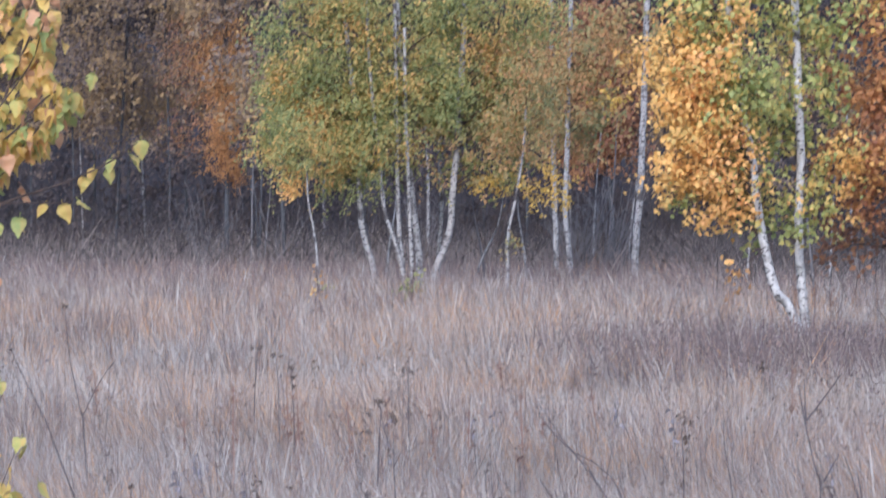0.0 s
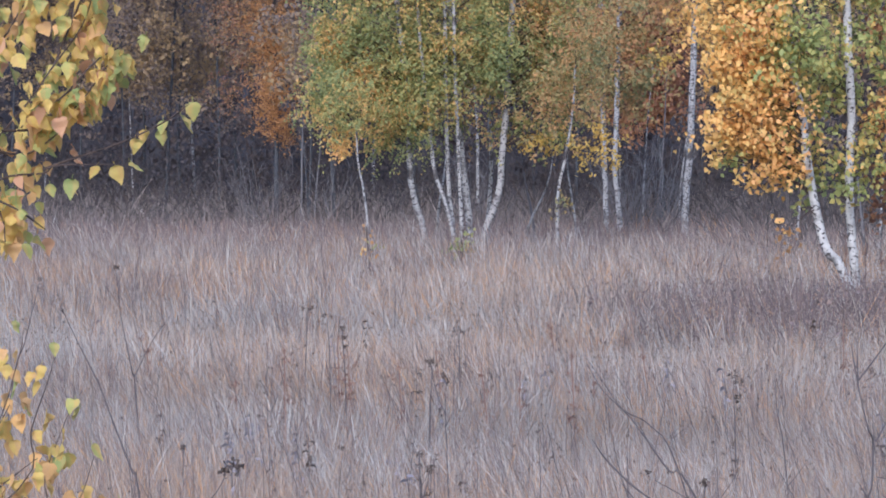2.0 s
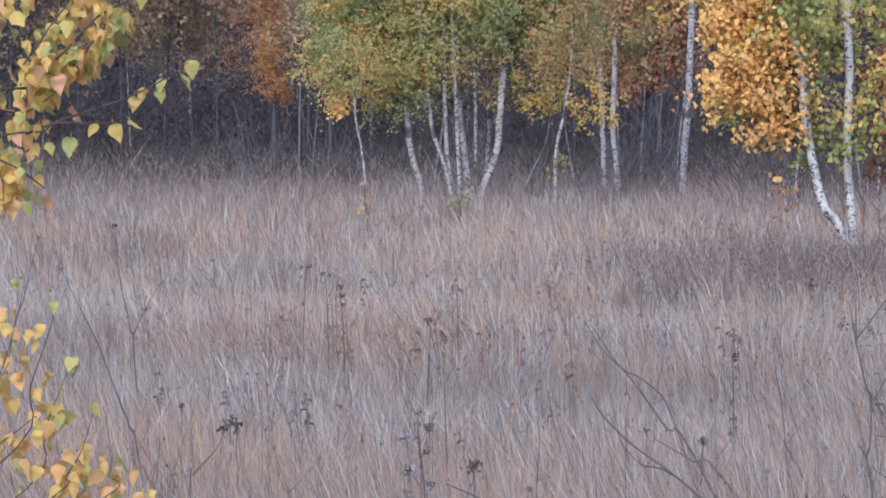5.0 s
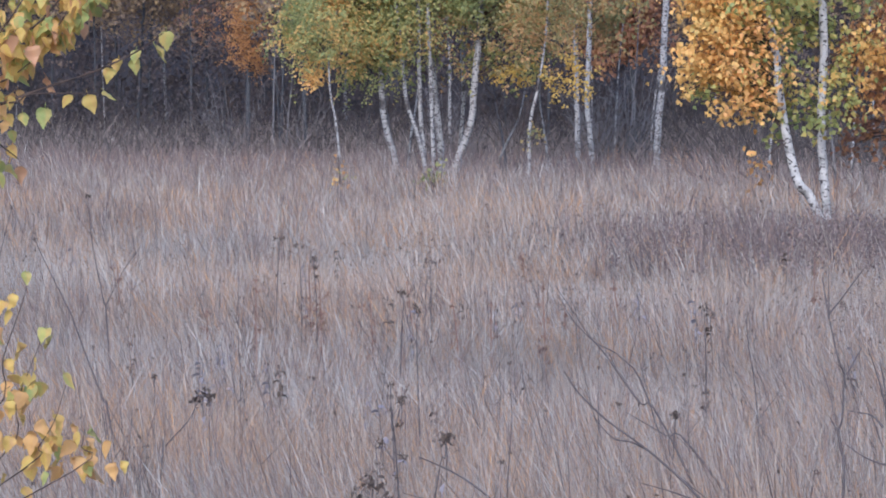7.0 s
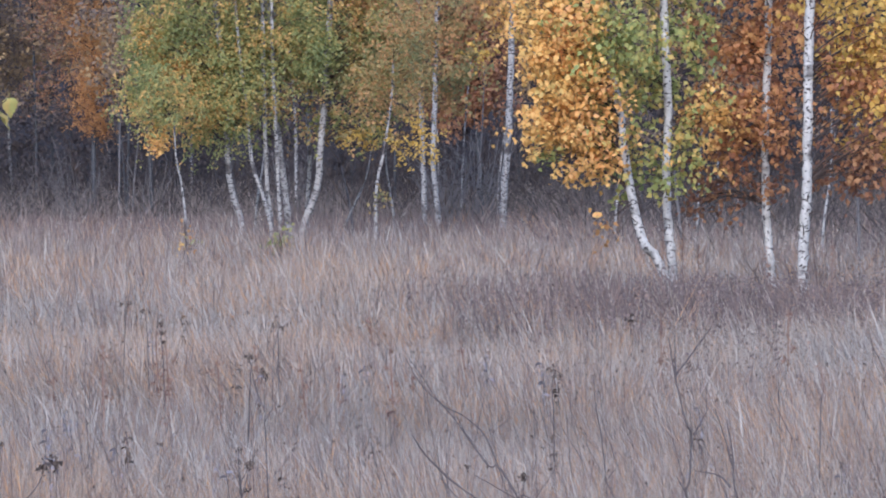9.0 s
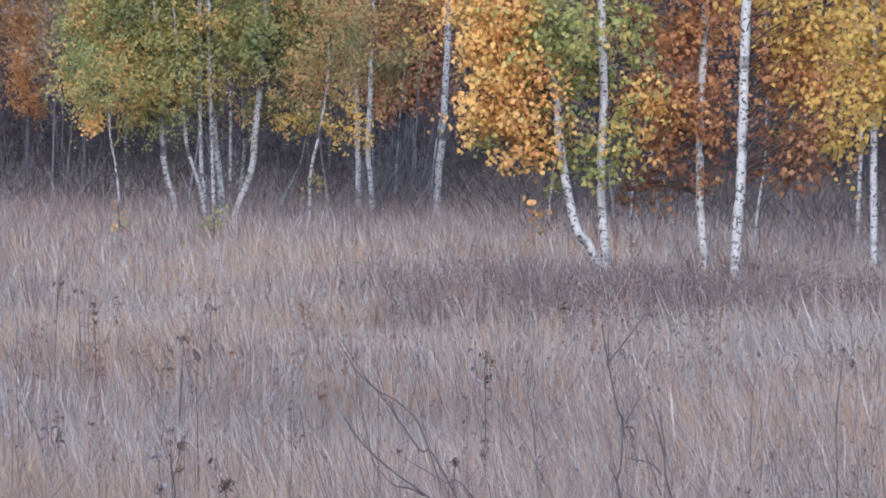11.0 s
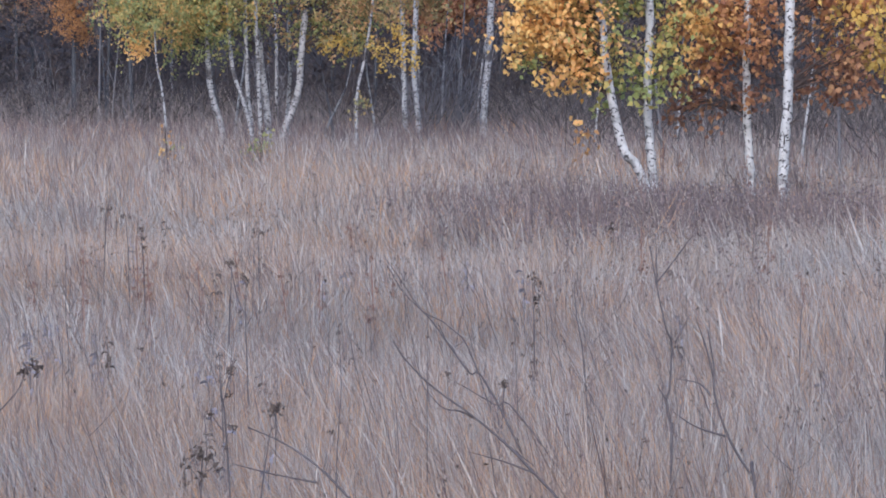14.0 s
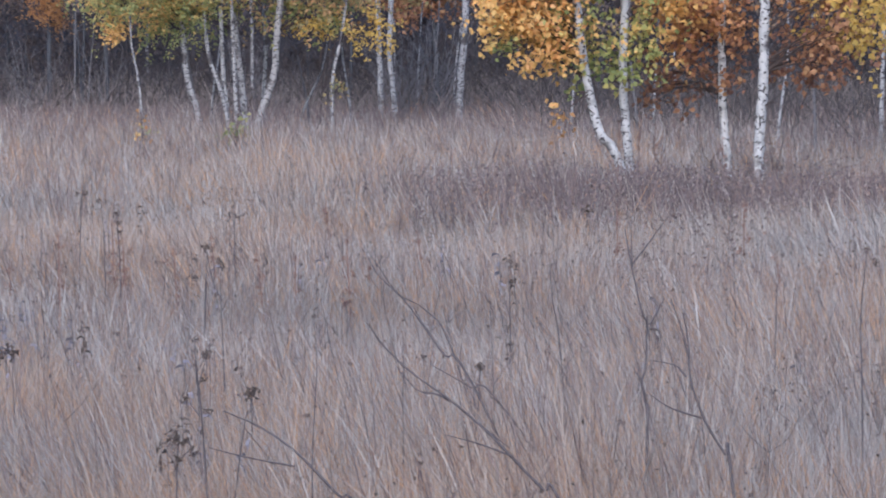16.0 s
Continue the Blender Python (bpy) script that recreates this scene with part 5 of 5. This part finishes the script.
weed("dead_yarrow", 0.095, 16.80, [[(0.0, -0.03), (0.0, 0.676), (0.0, 0.808), (0.0, 0.895)]], [(-0.018, 0.911, 0.024), (0.016, 0.908, 0.024)], 0.0032, "dead yarrow with a flat brown head", DEAD_STEM, 19, "weed")
weed("dead_yarrow", -0.532, 18.10, [[(0.0, -0.03), (-0.018, 0.707), (-0.023, 0.82), (-0.032, 0.919)]], [(-0.046, 0.928, 0.02), (-0.012, 0.922, 0.02)], 0.0034, "small dead yarrow in the grass", DEAD_STEM, 20, "weed")
weed("dead_weed", -0.409, 16.41, [[(0.0, -0.03), (-0.018, 0.701), (-0.023, 0.804), (-0.033, 0.946)]], [(-0.033, 0.946, 0.026), (-0.025, 0.907, 0.026), (-0.018, 0.861, 0.023)], 0.0041, "dark spiky dead weed", DEAD_STEM, 21, "weed")
weed("dead_weed", -0.053, 14.39, [[(0.0, -0.03), (0.017, 0.695), (0.022, 0.785), (0.026, 0.893)]], [(0.017, 0.907, 0.025), (0.04, 0.898, 0.018)], 0.0036, "dead weed with a drooping head", DEAD_STEM, 22, "weed")
weed("dead_weed", 0.804, 11.37, [[(0.0, -0.03), (0.035, 0.65), (0.04, 0.686)]], [(0.036, 0.703, 0.025)], 0.0028, "short dead weed with a black head", DEAD_STEM, 23, "weed")
weed("dead_weed", -0.024, 10.84, [[(0.0, -0.03), (-0.026, 0.684), (-0.031, 0.752), (-0.034, 0.837)], [(-0.031, 0.735), (-0.0, 0.794)]], [(-0.034, 0.837, 0.017), (0.002, 0.799, 0.02), (-0.031, 0.803, 0.014)], 0.0027, "small branched dead weed", DEAD_STEM, 24, "weed")
weed("dead_weed", -0.879, 12.37, [[(0.0, -0.03), (0.0, 0.669), (0.0, 0.718)]], [(0.0, 0.733, 0.019)], 0.0023, "small black-headed dead weed", DEAD_STEM, 25, "weed")
weed("dead_weed", 1.204, 11.95, [[(0.0, -0.03), (-0.052, 0.687), (-0.08, 0.874), (-0.089, 0.987)]], [(-0.089, 0.987, 0.011)], 0.0030, "plain dead weed stalk", DEAD_STEM, 26, "weed")
weed("dead_twig", 1.004, 11.75, [[(0.0, -0.03), (-0.22, 0.705), (-0.312, 0.852), (-0.404, 0.908), (-0.469, 0.999), (-0.533, 1.091)]], [], 0.0029, "thin slanting twig in the grass", DEAD_STEM, 27, "twig")
weed("dead_twig", -1.921, 15.34, [[(0.0, -0.03), (0.11, 0.77), (0.158, 0.938), (0.194, 1.082), (0.225, 1.202)]], [(0.225, 1.207, 0.014)], 0.0038, "thin bare weed stalk", DEAD_STEM, 28, "twig")
weed("dead_weed", 1.895, 12.15, [[(0.0, -0.03), (0.01, 0.669), (0.016, 0.859), (0.029, 0.974)]], [(0.033, 1.008, 0.013)], 0.0023, "single dead weed stalk by the birches", DEAD_STEM, 29, "weed")


def dead_stalk(seed, x, y):
    """A thin bare flower stalk bent over by the wind, with one or two fine side shoots."""
    rng = random.Random(seed)
    h, d = rng.uniform(0.78, 1.04), rng.uniform(-0.34, 0.03)
    lines = [[(0, -0.03), (d * 0.25, h * 0.4), (d * 0.62 + rng.gauss(0, 0.01), h * 0.72), (d, h)]]
    heads = [(d, h, rng.uniform(0.004, 0.009))]
    for _ in range(rng.randint(0, 2)):
        u = rng.uniform(0.66, 0.86)
        o = (d * (u - 0.08), h * u)
        e = (o[0] + rng.choice((-1, -1, 1)) * rng.uniform(0.03, 0.08), o[1] + rng.uniform(0.05, 0.13))
        lines.append([o, (0.5 * (o[0] + e[0]) + 0.004, 0.5 * (o[1] + e[1])), e])
        heads.append((*e, rng.uniform(0.004, 0.008)))
    return weed("dead_stalk", x, y, lines, heads, rng.uniform(0.0014, 0.0023), "thin bent dark stalk in the dry grass", DEAD_STEM, seed, "stalk")


rng = random.Random(71)
for k in range(46):
    y = rng.uniform(9.5, 17.5)
    dead_stalk(900 + k, y * (rng.uniform(0.02, 0.19) if k % 3 else rng.uniform(-0.11, 0.02)), y)


def small_weed(kind, seed):
    """A dead meadow herb, built once and set out many times."""
    rng = random.Random(seed)
    h = rng.uniform(0.66, 0.95)
    sx = rng.uniform(-0.12, 0.08)
    lines = [[(0, -0.03), (sx * 0.4, h * 0.5), (sx, h)]]
    heads = [(sx, h, rng.uniform(0.008, 0.014))]
    for _ in range(rng.randint(1, 4)):
        u = rng.uniform(0.5, 0.85)
        b = (sx * u, h * u)
        d = rng.choice((-1, 1)) * rng.uniform(0.03, 0.12)
        lines.append([b, (b[0] + d * 0.6, b[1] + 0.05), (b[0] + d, b[1] + rng.uniform(0.08, 0.18))])
        heads.append((b[0] + d, lines[-1][2][1], rng.uniform(0.005, 0.010)))
    return weed(kind, 0, 0, lines, heads, 0.0022, "brown dead meadow herb with small dark heads", DEAD_STEM, seed, "weed")


rng = random.Random(404)
models = [small_weed("dead_herb", 300 + k) for k in range(7)]
for k in range(190):
    y = math.sqrt(rng.uniform(9.5 ** 2, 30 ** 2))
    x = y * rng.uniform(-0.14, 0.21)
    m = pose(x, y, 0, 0, rng.gauss(-3, 6), rng.uniform(0, 360))
    if k < len(models):
        models[k].matrix_world = m
    else:
        copy_thing(rng.choice(models), m)


def dock(seed, x, y, h):
    """A russet dock: a stiff stalk with ragged, uneven whorls of rusty seeds and a few withered leaves."""
    rng = random.Random(seed)
    top = thing("russet_dock", x, y, 0, "rust-red dead dock stalk in pale grass", "weed", "dead weeds in the meadow")
    bx = rng.uniform(-0.09, 0.03)
    v, f = tube(smooth_line([(0, 0, -0.03), (bx * 0.4, 0, h * 0.5), (bx, 0, h)], 4), [0.003] * 8 + [0.0015], 5)
    part("stem", mesh_of("stem", v, f, RUSSET), top)
    z = h * rng.uniform(0.5, 0.62)
    while z < h:
        w = 0.03 * (1.25 - 0.9 * (z / h - 0.5))
        c = (bx * z / h + rng.gauss(0, 0.014), rng.gauss(0, 0.01), z)
        part("seed_whorl", mesh_of("seed_whorl", *tuft(c, w * rng.uniform(0.35, 0.95), rng, 17), RUSSET), top, kind="stuff")
        z += rng.uniform(0.03, 0.085)
    return top


for k, (x, y, h) in enumerate(((-0.72, 16.7, 0.85), (-0.47, 17.2, 0.88), (-0.38, 16.2, 0.85), (-0.37, 16.7, 0.7), (-0.15, 16.4, 0.8), (0.26, 16.3, 0.8), (0.37, 16.5, 0.75), (0.63, 16.3, 0.85), (0.76, 17.2, 0.7),
                               (2.17, 19.3, 0.85), (-0.94, 16.8, 0.7), (0.06, 17.3, 0.8), (1.1, 18.0, 0.78), (2.6, 16.0, 0.76), (-1.5, 19.0, 0.8), (0.7, 20.5, 0.82), (3.1, 21.0, 0.8),
                               (3.72, 31.5, 1.1), (3.86, 31.6, 1.0), (3.62, 32.0, 1.0), (4.72, 29.6, 0.95), (4.35, 30.2, 0.9))):
    dock(500 + k, x, y, h)


def aster(seed, x, y, h, dark):
    """A withered aster or goldenrod: a thin crooked stem, shrivelled leaves that curl along it, and a few dull heads."""
    rng = random.Random(seed)
    top = thing("withered_aster", x, y, 0, "withered dark brown herb with curled leaves" if dark else "withered grey-lilac herb with curled leaves", "weed", "dead weeds in the meadow")
    bx = rng.uniform(-0.08, 0.05)
    stem = smooth_line([(0, 0, -0.03), (bx * 0.3 + rng.gauss(0, 0.012), 0, h * 0.45), (bx * 0.7, 0, h * 0.8), (bx, 0, h)], 4)
    part("stem", mesh_of("stem", *tube(stem, [0.0024 - 0.0014 * i / (len(stem) - 1) for i in range(len(stem))], 5, 0.1, rng), DEAD_STEM), top)
    tone = SEED if dark else LAVENDER
    for _ in range(rng.randint(7, 12)):
        o = spine_at(stem, h * rng.uniform(0.62, 1.0))
        w, size = rng.uniform(0, 2 * math.pi), rng.uniform(0.015, 0.036)
        out = Vector((math.cos(w), 0.6 * math.sin(w), 0))
        side = Vector((-out.y, out.x, 0.5)).normalized()
        verts, faces = [], []
        for i in range(5):
            u = i / 4
            c = o + out * size * math.sin(1.9 * u) + Vector((0, 0, size * (0.5 * u - 1.3 * u * u)))
            half = size * 0.22 * math.sin(math.pi * (0.12 + 0.8 * u)) * rng.uniform(0.7, 1.3)
            verts += [c - side * half, c + side * half + Vector((0, 0, half * 0.6))]
            if i:
                faces.append((2 * i - 2, 2 * i - 1, 2 * i + 1, 2 * i))
        part("withered_leaf", mesh_of("withered_leaf", verts, faces, tone, True), top)
    for _ in range(rng.randint(2, 4)):
        c = spine_at(stem, h * rng.uniform(0.85, 1.0)) + Vector((rng.gauss(0, 0.018), 0, rng.gauss(0, 0.012)))
        part("seed_head", mesh_of("seed_head", *tuft(c, rng.uniform(0.007, 0.014), rng, 12), tone), top, kind="stuff")
    return top


for k, (x, y, h) in enumerate(((-0.70, 12.1, 0.75), (-0.66, 13.8, 0.75), (-0.45, 12.65, 0.75), (-0.04, 11.4, 0.75), (-0.08, 10.3, 0.72), (-0.02, 10.1, 0.7), (0.05, 9.9, 0.66), (-0.12, 10.1, 0.62), (-0.10, 9.95, 0.62), (0.48, 13.1, 0.7),
                               (1.36, 11.6, 0.68), (1.75, 13.7, 0.75), (1.72, 13.5, 0.7), (-0.83, 13.7, 0.7), (1.09, 13.2, 0.7), (-0.19, 12.6, 0.68), (2.09, 12.5, 0.65), (1.91, 11.7, 0.65), (1.31, 16.3, 0.75), (1.38, 16.2, 0.72),
                               (-0.47, 13.1, 0.75), (-0.75, 13.1, 0.72), (-0.45, 20.8, 0.8), (-0.52, 18.8, 0.8), (-0.11, 17.2, 0.75), (1.35, 16.5, 0.75), (0.40, 16.9, 0.7), (0.28, 17.5, 0.7), (0.92, 12.5, 0.6), (0.15, 12.7, 0.6),
                               (-0.70, 14.3, 0.7), (1.14, 17.1, 0.75), (2.15, 20.7, 0.8), (-2.16, 23.1, 0.75), (-1.1, 14.6, 0.72), (0.0, 16.2, 0.72), (0.55, 17.6, 0.72))):
    aster(800 + k, x, y, h, k % 5 in (2, 4) or 6 < k < 9)


# ---- the meadow ----
def herb_patch(x, y):
    """Where brown herbs crowd out the grass: a broad belt before the near birches, a weaker one off to the side, scattered spots."""
    s = x / y
    belt = 0.88 * np.exp(-((y - 27.2) / 2.6) ** 2) * np.clip((s - 0.015) / 0.09, 0, 1) * np.clip(0.68 + 0.9 * value_noise(x + 11, y + 17, 0.9, 25), 0, 1)
    side = 0.22 * np.exp(-((y - 32) / 4.0) ** 2) * np.clip((0.02 - s) / 0.05, 0, 1)
    return np.clip(belt + side + 0.35 * (value_noise(x + 70, y + 9, 1.3, 77) > 0.82), 0, 1)


def pale(x, y):
    return np.clip(1.0 - 0.9 * herb_patch(x, y), 0.1, 1) * np.clip((68 - y) / 24, 0.08, 1)


def warm(x, y):
    return pale(x, y) * np.clip(2.2 * value_noise(x + 20, y + 40, 1.3, 22) + 1.8 * value_noise(x + 5, y + 4, 0.37, 23) - 1.25 + 0.6 * np.clip(10.8 - y, 0, 1), 0.06, 1)


def herb_leaves(n, seed):
    """Shrivelled leaves that still hang on the dead herbs of the belt."""
    rng = np.random.RandomState(seed)
    y = rng.uniform(20, 36, n)
    x = y * rng.uniform(0.02, 0.215, n)
    ok = rng.rand(n) < herb_patch(x, y) * np.clip((x / y - 0.02) / 0.06, 0, 1)
    x, y = x[ok], y[ok]
    z = rng.uniform(0.35, 0.74, len(x)) * (0.75 + 0.4 * value_noise(x, y, 0.5, 26))
    return tagged(new("herb_leaves", leaf_cloud("herb_leaves", np.c_[x, y, z], 0.024, HERB, rng, plain=True)), "shrivelled purple-brown leaves on dead herbs", "herbs", kind="stuff")


herb_leaves(52000, 27)


def flecks(n, seed):
    """Dark crumbs of dead flowers and leaves caught in the grass, thicker in some spots."""
    rng = np.random.RandomState(seed)
    y = np.sqrt(rng.uniform(8.5 ** 2, 34 ** 2, n))
    x = y * rng.uniform(-0.137, 0.207, n)
    ok = rng.rand(n) < np.clip(2.6 * value_noise(x + 33, y + 21, 0.7, 41) * value_noise(x + 3, y + 71, 2.4, 42) - 0.35, 0.03, 1)
    x, y = x[ok], y[ok]
    z = rng.uniform(0.42, 0.68, len(x)) * (0.78 + 0.4 * value_noise(x + 50, y, 1.7, 3))
    return tagged(new("dead_flowers", leaf_cloud("dead_flowers", np.c_[x, y, z], 0.013, SEED, rng, plain=True)), "dark crumbs of dead meadow flowers in grass", "flowers", kind="stuff")


flecks(26000, 43)
LEAN = (-0.10, -0.02)


def tussocks(name, n, near, far, per, spread, low, high, width, bend, material, seed, label, keep=None, head=0.0, stray=0.21, lean=LEAN):
    """Grass in tufts: the blades of a tuft fan out from its foot and share its height and lean."""
    rng = np.random.RandomState(seed)
    m = max(1, n // per)
    cy = np.sqrt(rng.uniform(near ** 2, far ** 2, m))
    cx = cy * rng.uniform(-0.137, 0.207, m)
    if keep is not None:
        ok = rng.rand(m) < keep(cx, cy)
        cx, cy = cx[ok], cy[ok]
    m = len(cx)
    i = rng.randint(0, m, m * per)
    dx, dy = rng.normal(0, 1, m * per), rng.normal(0, 1, m * per)
    wide = spread * rng.uniform(0.5, 1.6, m)[i]
    x, y = cx[i] + dx * wide, cy[i] + dy * wide
    own = (rng.normal(0, 0.17, m)[i] + dx * 0.16, rng.normal(0, 0.15, m)[i] + dy * 0.15)
    tall = rng.uniform(0.78, 1.16, m)[i] * (low + (high - low) * rng.beta(2.2, 1.8, m * per)) * (0.74 + 0.5 * value_noise(x + 50, y, 1.7, 3))
    ob = new(name, blades(name, x, y, tall, width * rng.uniform(0.5, 1.5, m * per), lean, bend, material, rng, head, stray, own))
    return tagged(ob, label, "grass", kind="stuff")


def greyish(x, y):
    return pale(x, y) * np.clip(2.4 * value_noise(x + 61, y + 13, 0.8, 31) - 0.8 - 0.4 * np.clip(12 - y, 0, 1), 0.1, 1)


bands = ((7.4, 12, 110000, 0.0021), (12, 17, 120000, 0.0027), (17, 24, 110000, 0.0037), (24, 34, 98000, 0.0047), (34, 48, 80000, 0.0063), (48, 72, 46000, 0.0095))
for k, (near, far, n, width) in enumerate(bands):
    grow = (1.0, 1.0, 1.1, 1.2, 1.5, 1.8)[k]
    tussocks("dry_grass", n, near, far, 24, 0.045 * grow, 0.20, 0.74, width, 0.5, STRAW, 60 + 100 * k, "pale dry meadow grass in loose tufts", pale)
    strip("bent_grass", n // 11, near, far, -0.137, 0.207, 0.40, 0.70, width * 0.85, LEAN, 1.0, STRAW, 65 + 100 * k, "tangled bent blades of dry grass", "grass", pale, stray=0.36)
    tussocks("tan_grass", n // 2, near, far, 18, 0.05 * grow, 0.30, 0.74, width, 0.35, TAN, 70 + 100 * k, "warm tan dry meadow grass in tufts", warm)
    tussocks("grey_grass", n // 3, near, far, 12, 0.06 * grow, 0.30, 0.70, width, 0.4, GREY_STRAW, 75 + 100 * k, "weathered grey dry grass in tufts", greyish, stray=0.2)
    strip("grass_plumes", n // 12, near, far, -0.137, 0.207, 0.42, 0.78, width * 0.8, LEAN, 0.5, STRAW, 80 + 100 * k, "feathery pale seed plumes above dry grass", "grass", pale, head=0.8, stray=0.24)
    if k > 3:
        continue
    strip("broken_stalks", n // 14, near, far, -0.137, 0.207, 0.30, 0.62, width * 0.95, (-0.2, 0), 0.5, STRAW, 85 + 100 * k, "broken pale stalks lying across the grass", "grass", pale, stray=0.75)
strip("brown_herbs", 90000, 19, 40, -0.15, 0.215, 0.46, 0.80, 0.010, (-0.05, 0), 0.3, HERB, 91, "dense dead purple-brown meadow herbs", "herbs", herb_patch)
strip("brown_herbs", 22000, 8, 20, -0.15, 0.215, 0.48, 0.78, 0.005, (-0.12, 0), 0.3, HERB, 92, "scattered dead brown herbs in the grass", "herbs")
strip("brown_herbs", 26000, 38, 62, -0.15, 0.215, 0.46, 0.80, 0.012, (-0.05, 0), 0.3, HERB, 96, "dead brown herbs towards the birches", "herbs")
strip("tall_grass", 4500, 39, 47.5, -0.137, 0.207, 0.70, 1.0, 0.0048, LEAN, 0.4, STRAW, 98, "tall pale stalks before the birch clump", "grass", stray=0.22)
strip("brown_herbs", 1600, 28, 29.7, 0.105, 0.165, 0.50, 0.80, 0.005, (-0.05, 0), 0.4, HERB, 100, "dead brown herbs round the near birches' feet", "herbs", stray=0.22)
strip("brown_herbs", 9000, 40, 48, -0.137, 0.207, 0.70, 1.05, 0.0055, (-0.05, 0), 0.4, HERB, 99, "tall dead brown herbs at the birches' feet", "herbs", lambda x, y: np.clip(1.6 * value_noise(x + 9, y + 2, 1.1, 51) - 0.25, 0, 1), stray=0.22)
strip("dull_sedge", 28000, 57, 97, -0.17, 0.24, 0.55, 1.15, 0.019, (-0.05, 0), 0.6, SEDGE, 93, "tall dull brown sedge along the wood", "sedge", lambda x, y: np.clip((y - 54) / 14, 0.05, 1), stray=0.32)
strip("side_grass", 8000, 6, 80, -0.55, -0.15, 0.45, 0.8, 0.03, LEAN, 0.35, STRAW, 94, "dry grass reaching away over the meadow", "grass")
strip("side_grass", 8000, 6, 80, 0.215, 0.6, 0.45, 0.8, 0.03, LEAN, 0.35, STRAW, 95, "dry grass reaching away over the meadow", "grass")
grng = np.random.RandomState(97)
gx, gy = grng.uniform(-7, 7, 9000), grng.uniform(-7, 6.8, 9000)
tagged(new("dry_grass", blades("dry_grass", gx, gy, grng.uniform(0.3, 0.62, 9000), grng.uniform(0.006, 0.012, 9000), LEAN, 0.5, STRAW, grng)), "dry meadow grass round the standing place", "grass", kind="stuff")
